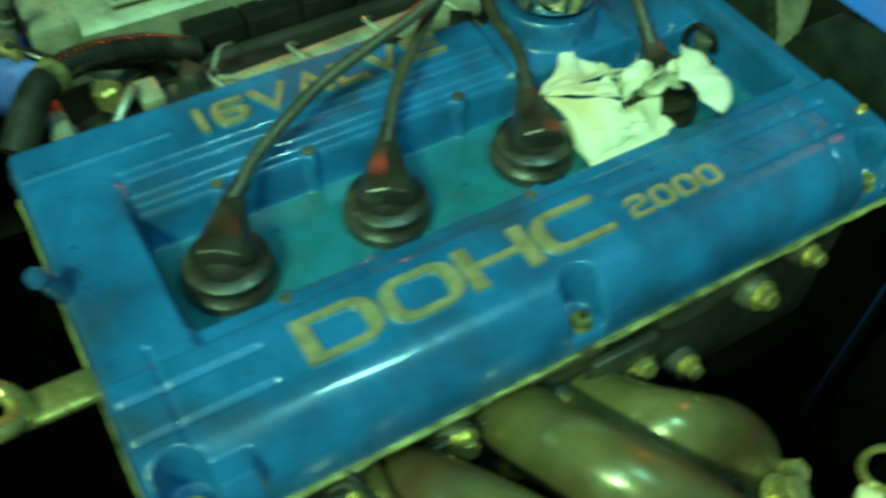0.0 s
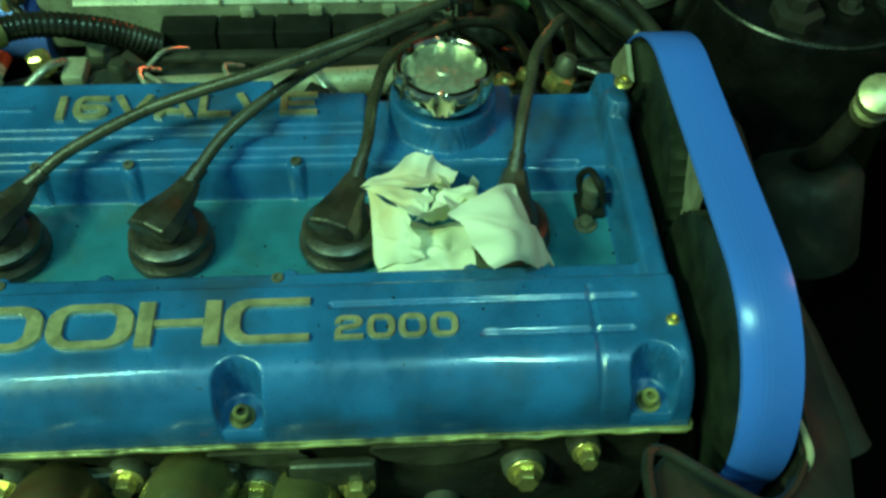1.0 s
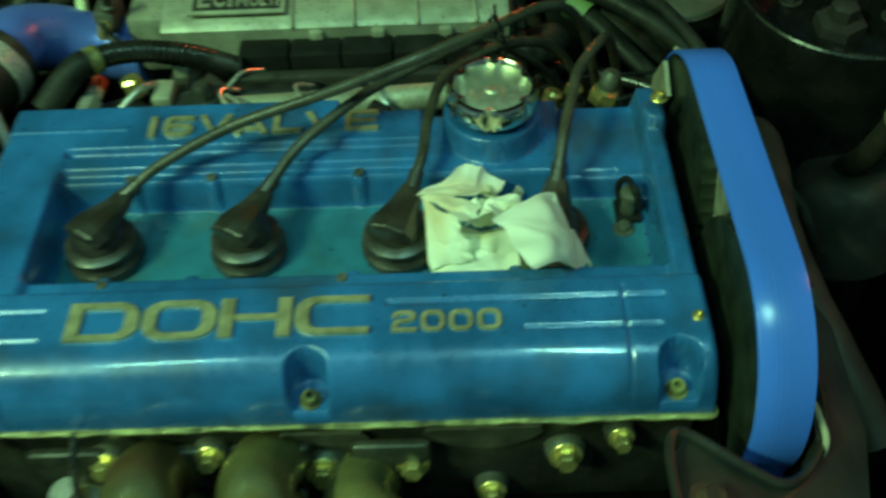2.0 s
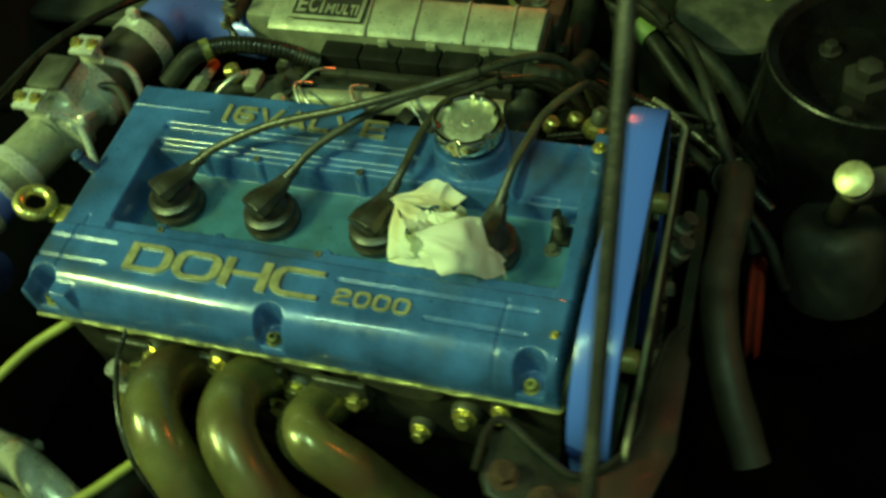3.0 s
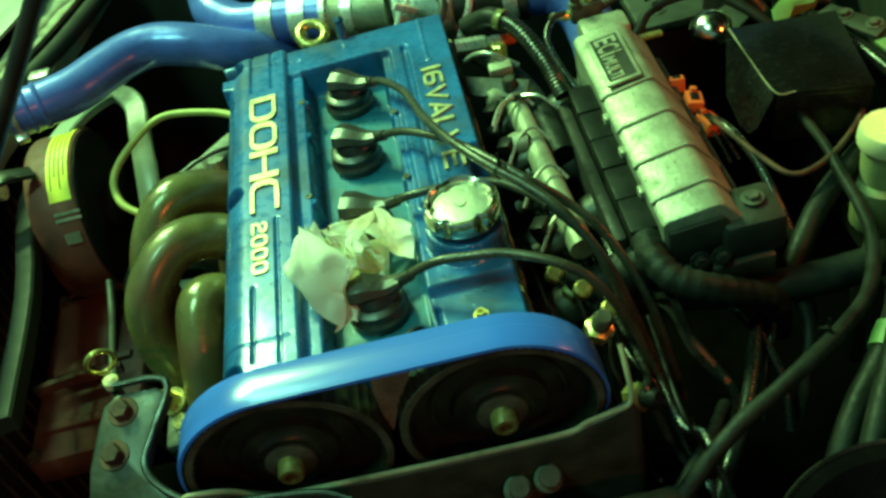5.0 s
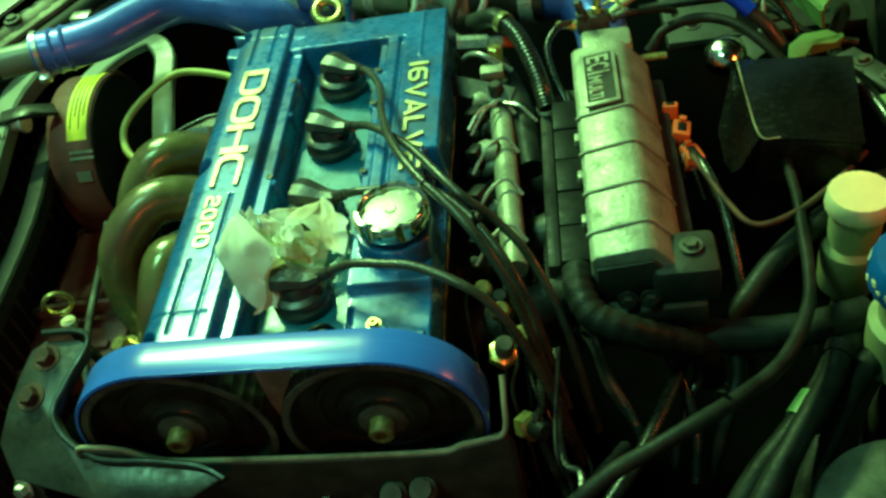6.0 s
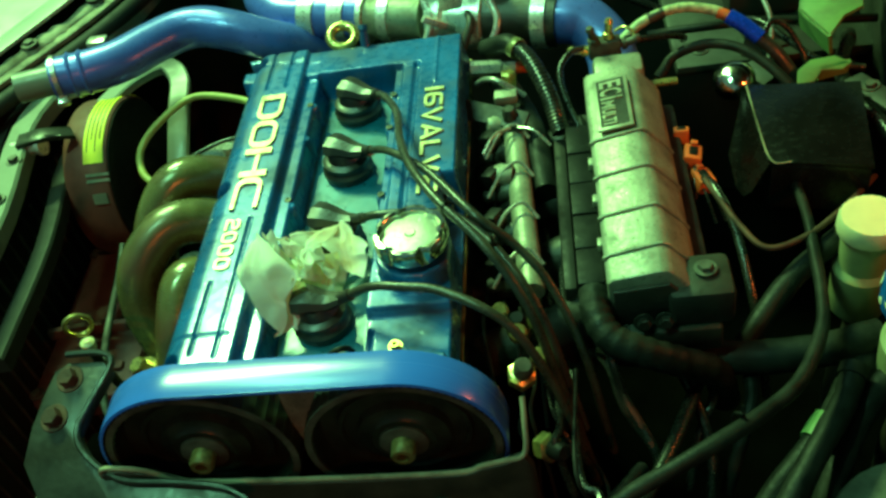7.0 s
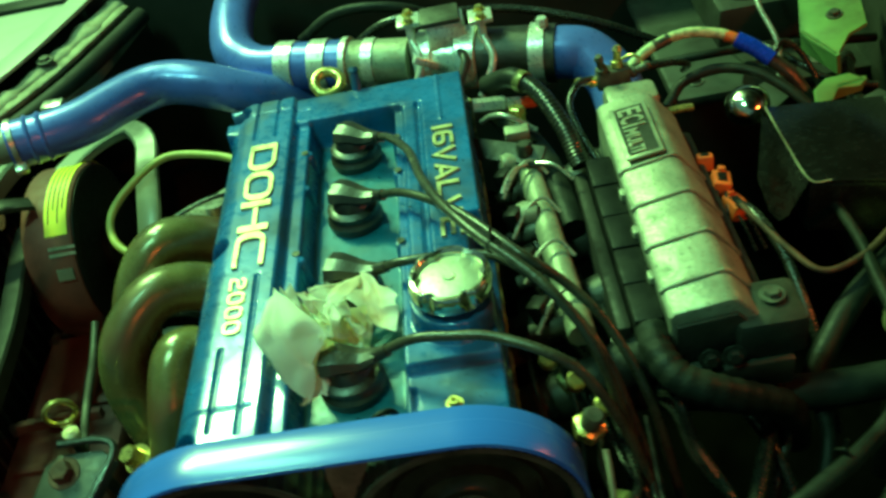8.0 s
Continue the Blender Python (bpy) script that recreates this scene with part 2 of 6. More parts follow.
def tube(points, r, seg=12, steps=8, bm=None, flat=1.0, rad=None):
    """A round bar or hose along a smooth line; rad(u) scales its radius, u from 0 to 1."""
    bm = bm or bmesh.new()
    path = spline(points, steps)
    n = len(path)
    up = Vector((0, 0, 1))
    first = (path[1] - path[0]).normalized()
    side = first.cross(up)
    side = side.normalized() if side.length > 1e-4 else Vector((1, 0, 0))
    rings = []
    for i, q in enumerate(path):
        d = (path[min(i + 1, n - 1)] - path[max(i - 1, 0)]).normalized()
        side = (side - d * side.dot(d)).normalized()
        other = d.cross(side)
        k = r * (rad(i / (n - 1)) if rad else 1)
        rings.append([bm.verts.new(q + k * (math.cos(a) * side + flat * math.sin(a) * other)) for a in (2 * math.pi * j / seg for j in range(seg))])
    for a, b in zip(rings, rings[1:]):
        for j in range(seg):
            bm.faces.new((a[j], a[(j + 1) % seg], b[(j + 1) % seg], b[j]))
    bm.faces.new(rings[0][::-1])
    bm.faces.new(rings[-1])
    return bm


def prism(outline, depth, m=None, bevel=0.0, bm=None):
    """Extrudes a flat outline by depth along z."""
    bm = bm or bmesh.new()
    vs = [bm.verts.new((x, y, 0)) for x, y in outline]
    f = bm.faces.new(vs)
    top = bmesh.ops.extrude_face_region(bm, geom=[f])
    tv = [g for g in top["geom"] if isinstance(g, bmesh.types.BMVert)]
    for v in tv:
        v.co.z += depth
    allv = vs + tv
    if bevel:
        tops = [g for g in top["geom"] if isinstance(g, bmesh.types.BMEdge)]
        out = bmesh.ops.bevel(bm, geom=tops, offset=bevel, segments=2, affect="EDGES", profile=0.5)
        allv = list({v for v in allv if v.is_valid} | {v for fc in out["faces"] for v in fc.verts})
    if m:
        bmesh.ops.transform(bm, matrix=m, verts=allv)
    return bm


def bolt(parent, place, way=(0, 0, 1), r=0.006, h=0.006, mat=None, socket=True, washer=True, name="bolt"):
    """A cap screw with a socket, or a hexagon head, on a washer."""
    bm = bmesh.new()
    if washer:
        lathe([(r * 1.5, 0), (r * 1.5, r * 0.2), (r * 1.45, r * 0.25)], 20, None, bm)
    if socket:
        lathe([(r, 0), (r, h - r * 0.12), (r * 0.9, h), (r * 0.52, h), (r * 0.5, h * 0.45)], 18, None, bm)
    else:
        lathe([(r, 0), (r, h - r * 0.2), (r * 0.85, h)], 6, None, bm)
    bmesh.ops.transform(bm, matrix=axis(place, way), verts=bm.verts)
    return part(name, bm, mat or STEEL, parent)


def letter(char, parent, m, width, height, depth, mat, name="letter"):
    """One raised letter of the built-in font, fitted to a width and height; x runs along the line, y up the letter."""
    data = bpy.data.curves.new("writing", "FONT")
    data.body, data.extrude, data.resolution_u, data.offset = char, 0.5, 4, 0.022
    tmp = new("writing", data)
    me = bpy.data.meshes.new_from_object(tmp.evaluated_get(bpy.context.evaluated_depsgraph_get()))
    bpy.data.objects.remove(tmp)
    co = np.array([v.co[:] for v in me.vertices])
    lo, hi = co.min(0), co.max(0)
    for v in me.vertices:
        v.co = m @ Vector(((v.co.x - lo[0]) / (hi[0] - lo[0]) * width, (v.co.y - lo[1]) / (hi[1] - lo[1]) * height, (v.co.z - lo[2]) / (hi[2] - lo[2]) * depth))
    me.materials.append(mat)
    ob = new(name, me)
    ob.parent = parent
    return ob


def arc(cx, cy, rx, ry, a0, a1, n=6):
    return [(cx + rx * math.cos(radians(a0 + (a1 - a0) * k / n)), cy + ry * math.sin(radians(a0 + (a1 - a0) * k / n))) for k in range(n + 1)]


def cast_letter(char, parent, m, w, h, depth, tx, ty):
    """One wide cast letter of bars: tx is the width of its uprights, ty that of its level bars."""
    x0, x1, y0, y1 = tx / 2, w - tx / 2, ty / 2, h - ty / 2
    rx, ry = min(0.22 * w, 0.5 * (x1 - x0)), 0.30 * h
    round_left = arc(x0 + rx, y1 - ry, rx, ry, 90, 180) + arc(x0 + rx, y0 + ry, rx, ry, 180, 270)
    round_right = arc(x1 - rx, y0 + ry, rx, ry, 270, 360) + arc(x1 - rx, y1 - ry, rx, ry, 0, 90)
    mid = h * 0.52
    lines = {
        "D": [(True, [(x0, y1), (x0, y0)] + round_right)],
        "O": [(True, round_left + round_right)],
        "0": [(True, round_left + round_right)],
        "C": [(False, [(w, y1)] + round_left + [(w, y0)])],
        "H": [(False, [(x0, h), (x0, 0)]), (False, [(x1, h), (x1, 0)]), (False, [(tx, mid), (w - tx, mid)])],
        "2": [(False, [(x0, h * 0.66)] + arc(x0 + rx, y1 - ry * 0.6, rx, ry * 0.6, 180, 90, 3) + arc(x1 - rx, y1 - ry * 0.6, rx, ry * 0.6, 90, -70, 5) + arc(x0 + rx, y0 + ry * 0.7, rx, ry * 0.6, 100, 180, 3) + [(x0, y0), (w, y0)])],
        "1": [(False, [(w / 2, h), (w / 2, 0)])],
        "6": [(False, [(w * 0.95, y1)] + round_left + arc(x1 - rx, y0 + ry * 0.7, rx, ry * 0.7, 270, 450) + [(tx, y0 + ry * 1.4)])],
        "V": [(False, [(x0 * 0.9, h), (w / 2, y0 * 0.6), (w - x0 * 0.9, h)])],
        "A": [(False, [(x0 * 0.9, 0), (w / 2, h - y0 * 0.6), (w - x0 * 0.9, 0)]), (False, [(w * 0.30, h * 0.27), (w * 0.70, h * 0.27)])],
        "L": [(False, [(x0, h), (x0, y0), (w, y0)])],
        "E": [(False, [(w, y1), (x0, y1), (x0, y0), (w, y0)]), (False, [(tx, mid), (w * 0.92, mid)])],
    }[char]
    bm = bmesh.new()
    k = tx / ty
    for num, (closed, line) in enumerate(lines):
        pts = [Vector((x, y * k)) for x, y in line]
        pts = [p for i, p in enumerate(pts) if i == 0 or (p - pts[i - 1]).length > 1e-6]
        if closed and (pts[0] - pts[-1]).length < 1e-6:
            pts.pop()
        n = len(pts)
        rows = []
        for i, p in enumerate(pts):
            d0 = (p - pts[i - 1]).normalized() if closed or i > 0 else (pts[1] - p).normalized()
            d1 = (pts[(i + 1) % n] - p).normalized() if closed or i < n - 1 else d0
            n0, n1 = Vector((-d0.y, d0.x)), Vector((-d1.y, d1.x))
            side = (n0 + n1) / max(0.35, 1 + n0.dot(n1))
            rows.append([bm.verts.new((p.x + side.x * o, (p.y + side.y * o) / k, z)) for o, z in ((-0.5 * tx, 0), (-0.5 * tx + 0.0004, depth - 0.0003 * num), (0.5 * tx - 0.0004, depth - 0.0003 * num), (0.5 * tx, 0))])
        for i in range(n if closed else n - 1):
            a, b = rows[i], rows[(i + 1) % n]
            for e in range(4):
                bm.faces.new((a[e], a[(e + 1) % 4], b[(e + 1) % 4], b[e]))
        if not closed:
            bm.faces.new(rows[0][::-1])
            bm.faces.new(rows[-1])
    bmesh.ops.transform(bm, matrix=m, verts=bm.verts)
    return part("letter", bm, BRASS, parent, "", 30)


# ---- setting ----
def panel(name, label, bm, mat, kind="structure"):
    return solid(name, bm, mat, label, "car body" if name != "ground" else "ground", kind)


panel("ground", "dark concrete ground under the car", boxed(-30, 30, -30, 30, -0.95, -0.85, 0), EARTH)
panel("wall_front", "dark radiator support panel at the nose of the bay", boxed(-0.56, -0.53, -0.75, 0.95, -0.55, -0.02, 0.006), BAYPAINT)
panel("wall_firewall", "grimy dark firewall behind the engine", boxed(0.62, 0.65, -0.75, 0.95, -0.55, 0.12, 0.006), SHELF)
# far panel's place and height are chosen to shade the bay floor
panel("wall_fender_far", "grimy inner fender panel", boxed(-0.53, 0.62, 0.70, 0.73, -0.55, 0.035, 0.006), BAYPAINT)
panel("wall_fender_near", "grimy inner fender panel", boxed(-0.53, 0.62, -0.75, -0.72, -0.55, 0.0, 0.006), BAYPAINT)
# floor colour holds the shade that missing parts would cast on it
panel("floor", "dark bay floor and undertray", boxed(-0.53, 0.62, -0.72, 0.86, -0.56, -0.54, 0.0), SHADEBLACK)


# ---- valve cover ----
def step(x, a, b):
    t = min(1.0, max(0.0, (x - a) / (b - a)))
    return t * t * (3 - 2 * t)


def band(x, a, b, w=0.0025):
    return step(x, a - w / 2, a + w / 2) * (1 - step(x, b - w / 2, b + w / 2))


def cover_height(x, y):
    # exhaust rail: flat top with a round shoulder
    if x < -0.092:
        rail = 0.004 + 0.032 * math.sqrt(max(0.0, 1 - ((x + 0.092) / 0.0262) ** 2))
    else:
        rail = 0.036
    # shelf, floor and intake rail across the cover
    z = 0.036 - 0.010 * step(x, -0.055, -0.049)
    z -= 0.026 * step(x, -0.040, -0.035)
    z += 0.024 * step(x, 0.036, 0.041)
    z += 0.005 * step(x, 0.046, 0.050)
    z -= 0.003 * band(x, 0.060, 0.0645)
    z += 0.002 * step(x, 0.0645, 0.067)
    well = z
    if x < -0.055:
        well = rail
    # screw bosses along both sides of the well
    for by in (0.025, 0.118, 0.211, 0.262):
        for bx in (-0.040, 0.0415):
            d = math.hypot(x - bx, y - by)
            well = max(well, 0.0250 * (1 - step(d, 0.0045, 0.0065)))
    # cap region and low front on the intake side
    if x > 0.036:
        low = 0.024 * step(x, 0.036, 0.041)
        k = 1 - step(y, 0.074, 0.080)
        well = well * (1 - k) + low * k
        well -= k * 0.008 * (1 - step(y, -0.014, -0.008)) * step(x, 0.036, 0.041)
        d = math.hypot(x - 0.079, y - 0.033)
        well = max(well, 0.046 * (1 - step(d, 0.030, 0.034)))
    # bridges at the ends
    rear = step(y, 0.303, 0.309)
    well = well * (1 - rear) + max(well, 0.031) * rear
    if x > -0.058:
        front = 1 - step(y, -0.064, -0.060)
        well = well * (1 - front) + max(well, 0.032) * front
    d = math.hypot(x - 0.074, y + 0.071)
    well = max(well, 0.050 * (1 - step(d, 0.008, 0.011)))
    # grooves cast into the exhaust rail
    for gx, g0, g1 in ((-0.0675, -0.054, 0.097), (-0.0870, -0.050, 0.024)):
        g = band(x, gx - 0.0012, gx + 0.0012, 0.0016) * max(band(y, g0, g1), band(y, 0.284, 0.352))
        well -= 0.0020 * g
    if x > 0.07:
        g = band(x, 0.0815, 0.0835, 0.0015) * band(y, 0.270, 0.352)
        well += 0.0014 * g
    well -= 0.002 * band(y, 0.3265, 0.3285, 0.0015) * (1 if x < -0.04 else 0)
    well -= 0.0015 * band(y, -0.0325, -0.0305, 0.0015) * (1 if x < -0.06 else 0)
    # pockets for the outer bolts
    for by in (-0.057, 0.139, 0.335):
        d = abs(y - by) if x < -0.107 else math.hypot(x + 0.107, y - by)
        well = min(well, 0.007 + 0.035 * step(d, 0.0098, 0.0122))
    # slot near the front
    well -= 0.006 * band(x, 0.042, 0.046, 0.001) * band(y, -0.045, -0.024, 0.001)
    # rounded outer edges
    well -= (well - 0.0) * step(x, 0.1045, 0.1085)
    if 0.02 < y < 0.134 and math.hypot(x - 0.079, y - 0.033) > 0.034:
        well -= (well + 0.002) * step(x, 0.0925, 0.0955) * (1 - step(y, 0.130, 0.134))
    e = min(y + 0.078, 0.352 - y)
    well = well if e > 0.006 else well - 0.012 * (1 - math.sqrt(max(0, 1 - ((0.006 - e) / 0.006) ** 2)))
    return max(well, -0.004)


def valve_cover():
    ob = thing("valve_cover", "blue enamelled cast valve cover with raised lettering", "engine cover")
    x0, x1, y0, y1, s = -0.118, 0.109, -0.078, 0.352, 0.0011
    nx, ny = round((x1 - x0) / s), round((y1 - y0) / s)
    xs = [x0 + (x1 - x0) * i / nx for i in range(nx + 1)]
    ys = [y0 + (y1 - y0) * j / ny for j in range(ny + 1)]
    verts = [(x, y, cover_height(x, y)) for y in ys for x in xs]
    faces = [(j * (nx + 1) + i, j * (nx + 1) + i + 1, (j + 1) * (nx + 1) + i + 1, (j + 1) * (nx + 1) + i) for j in range(ny) for i in range(nx)]
    rim = [i for i in range(nx + 1)] + [j * (nx + 1) + nx for j in range(1, ny + 1)] + [ny * (nx + 1) + i for i in range(nx - 1, -1, -1)] + [j * (nx + 1) for j in range(ny - 1, 0, -1)]
    base = len(verts)
    for k in rim:
        verts.append((verts[k][0], verts[k][1], -0.005))
    n = len(rim)
    faces += [(rim[k], base + k, base + (k + 1) % n, rim[(k + 1) % n]) for k in range(n)]
    me = bpy.data.meshes.new("body")
    me.from_pydata(verts, [], faces)
    me.polygons.foreach_set("use_smooth", [True] * len(me.polygons))
    me.materials.append(BLUE)
    me.materials.append(OILBLUE)
    me.polygons.foreach_set("material_index", [int(max(verts[v][2] for v in f) < 0.0025 and -0.036 < verts[f[0]][0] < 0.038 and -0.06 < verts[f[0]][1] < 0.305) for f in faces])
    me.update()
    b = new("body", me)
    b.parent = ob
    random.seed(5)
    edge = []
    for (ax, ay), (bx, by) in (((-0.1195, 0.353), (-0.1195, -0.079)), ((-0.1195, -0.079), (0.110, -0.079)), ((0.110, -0.079), (0.110, 0.353)), ((0.110, 0.353), (-0.1195, 0.353))):
        n = 40 if abs(by - ay) > 0.3 else 20
        edge += [(ax + (bx - ax) * k / n + random.uniform(-0.0005, 0.0005), ay + (by - ay) * k / n, -0.0062 + random.uniform(-0.0012, 0.0008)) for k in range(n)]
    part("sealant_bead", tube(edge + edge[:1], 0.0013, 8, 3, None, 1.0, lambda u: 1 + 0.35 * noise.noise(Vector((u * 90, 0, 0))) + 0.25 * noise.noise(Vector((u * 260, 3, 0)))), GASKET, ob, "lumpy yellowish sealant")
    part("gasket", boxed(-0.1190, 0.1095, -0.0785, 0.3525, -0.0082, -0.0052, 0.001), GASKET, ob, "pale oily gasket edge")
    turn = Matrix.Rotation(radians(-90), 4, "Z")
    for c, y, w in (("D", 0.2700, 0.0395), ("O", 0.2290, 0.0405), ("H", 0.1872, 0.0395), ("C", 0.1464, 0.0405)):
        cast_letter(c, ob, Matrix.Translation((-0.0885, y, 0.0357)) @ turn, w, 0.0250, 0.0026, 0.0082, 0.0040)
    for c, y in (("2", 0.0942), ("0", 0.0788), ("0", 0.0638), ("0", 0.0486)):
        cast_letter(c, ob, Matrix.Translation((-0.0880, y, 0.0357)) @ turn, 0.0138, 0.0138, 0.0018, 0.0036, 0.0028)
    for c, y, w in (("1", 0.2570, 0.0060), ("6", 0.2475, 0.0210), ("V", 0.2245, 0.0230), ("A", 0.2005, 0.0230), ("L", 0.1755, 0.0190), ("V", 0.1545, 0.0220), ("E", 0.1285, 0.0220)):
        cast_letter(c, ob, Matrix.Translation((0.0735, y, 0.0306)) @ turn, w, 0.0185, 0.0026, 0.0050, 0.0036)
    for y in (-0.057, 0.139, 0.335):
        bolt(ob, (-0.1105, y, 0.007), (-0.1, 0, 1), 0.0042, 0.007, GASKET)
    bolt(ob, (0.074, -0.071, 0.050), (0, 0, 1), 0.0036, 0.004, GOLD)
    bolt(ob, (-0.083, -0.069, 0.036), (0, 0, 1), 0.0022, 0.003, GOLD)
    for bx, by in ((-0.042, 0.124), (-0.042, 0.262), (0.0415, 0.118), (0.0415, 0.262), (0.0415, 0.211)):
        bolt(ob, (bx, by, 0.0254), (0, 0, 1), 0.0032, 0.0016, DARKALU, True, False, "screw_insert")
    part("breather_nipple", lathe([(0.005, 0), (0.005, 0.012), (0.004, 0.02), (0.0055, 0.022), (0.004, 0.026)], 14, axis((0.006, 0.347, 0.026), (0, 0.5, 1))), BLUE, ob)
    return ob


valve_cover()


def corner_clip():
    ob = thing("lead_clip", "dark oily lead clip in the front corner of the cover", "clip", (0.022, -0.050, 0.0))
    part("foot", boxed(-0.008, 0.010, -0.008, 0.008, 0.0, 0.004, 0.001), BLACK, ob)
    part("post", lathe([(0.005, 0.003), (0.005, 0.016), (0.0065, 0.017), (0.0065, 0.021), (0.003, 0.022)], 14), DARKALU, ob)
    part("hook", tube([(0.004, 0.004, 0.004), (0.010, 0.006, 0.016), (0.006, 0.002, 0.026), (-0.004, -0.002, 0.024), (-0.006, -0.006, 0.012)], 0.0022, 8, 6), BLACK, ob)
    bolt(ob, (-0.012, 0.004, 0.0), (0, 0, 1), 0.0045, 0.005, DARKALU, False)
    return ob


corner_clip()


def oil_cap():
    ob = thing("oil_filler_cap", "polished metal oil filler cap with scalloped rim", "engine cap", (0.079, 0.033, 0.0462))

    def scallop(a, z):
        return 1 - (0.10 * max(0, math.cos(6 * a + 0.6)) ** 2 if 0.002 < z < 0.0156 else 0)

    part("cap_rim", lathe([(0.022, 0), (0.0275, 0.001), (0.0290, 0.003), (0.0290, 0.010), (0.0282, 0.0135), (0.0270, 0.0155), (0.0245, 0.0158), (0.0232, 0.0145), (0.0226, 0.0105)], 120, None, None, scallop), CHROME, ob)
    part("top_disc", lathe([(0.0225, 0.008), (0.0225, 0.0110), (0.0218, 0.0114), (0.0045, 0.0114), (0.0035, 0.0125)], 64), BRUSHED, ob, "brushed centre disc")
    part("centre_screw", lathe([(0.0034, 0.009), (0.0034, 0.0118), (0.0022, 0.0121)], 10), IRON, ob)
    return ob


oil_cap()


# ---- ignition leads ----
def ignition_lead(y, wire, tilt=0.0):
    ob = thing("ignition_lead", "dusty black rubber spark plug boot with its lead", "ignition lead", (0, y, 0.0), "ignition leads in the cover")
    part("flange", lathe([(0.0225, 0.0), (0.0235, 0.003), (0.0235, 0.007), (0.021, 0.0095), (0.020, 0.0115), (0.0215, 0.013), (0.0215, 0.0165), (0.0175, 0.019)], 32), RUBBER, ob)
    part("collar", lathe([(0.0165, 0.018), (0.0155, 0.022), (0.0125, 0.027)], 28), RUBBER, ob)
    out, to = Vector(wire[0]), (Vector(wire[1]) - Vector(wire[0])).normalized()
    way = Vector((out.x, out.y, 0)).normalized()
    a = out - way * 0.040
    a.z = 0.0285
    part("paddle", tube([a, a + way * 0.004 + Vector((0, 0, 0.0005)), a + way * 0.014 + Vector((0, 0, 0.001)), a + way * 0.028, out], 0.0145, 8, 5, None, 0.62, lambda u: (0.66 + 2.8 * u if u < 0.12 else 1.0 - 0.55 * max(0, u - 0.40) / 0.60)), RUBBER, ob, "", 24)
    part("ferrule", tube([out - to * 0.003, out + to * 0.003, out + to * 0.010], 0.0047, 12, 4), RUBBER, ob)
    part("wire", tube(wire, 0.0035, 12, 10), LEAD, ob)
    return ob


def lead(y, pts):
    return ignition_lead(y, [(a, b - y, c) for a, b, c in pts])


lead(0.275, [(0.024, 0.260, 0.031), (0.038, 0.238, 0.042), (0.056, 0.192, 0.056), (0.066, 0.135, 0.070), (0.080, 0.086, 0.080), (0.103, 0.040, 0.083), (0.140, -0.008, 0.074), (0.164, -0.034, 0.038), (0.180, -0.052, -0.03), (0.20, -0.075, -0.12)])
lead(0.186, [(0.023, 0.174, 0.031), (0.046, 0.155, 0.044), (0.070, 0.128, 0.052), (0.093, 0.099, 0.056), (0.128, 0.047, 0.056), (0.155, 0.035, 0.033), (0.179, 0.013, 0.008), (0.20, -0.02, -0.04), (0.215, -0.05, -0.13)])
lead(0.093, [(0.023, 0.084, 0.031), (0.044, 0.077, 0.040), (0.075, 0.073, 0.042), (0.112, 0.060, 0.044), (0.145, 0.020, 0.040), (0.172, -0.02, 0.01), (0.195, -0.06, -0.08)])
lead(0.0, [(0.023, -0.004, 0.033), (0.050, -0.010, 0.048), (0.076, -0.017, 0.052), (0.101, -0.024, 0.053), (0.134, -0.042, 0.049), (0.156, -0.053, 0.031), (0.178, -0.066, -0.02), (0.20, -0.085, -0.12)])


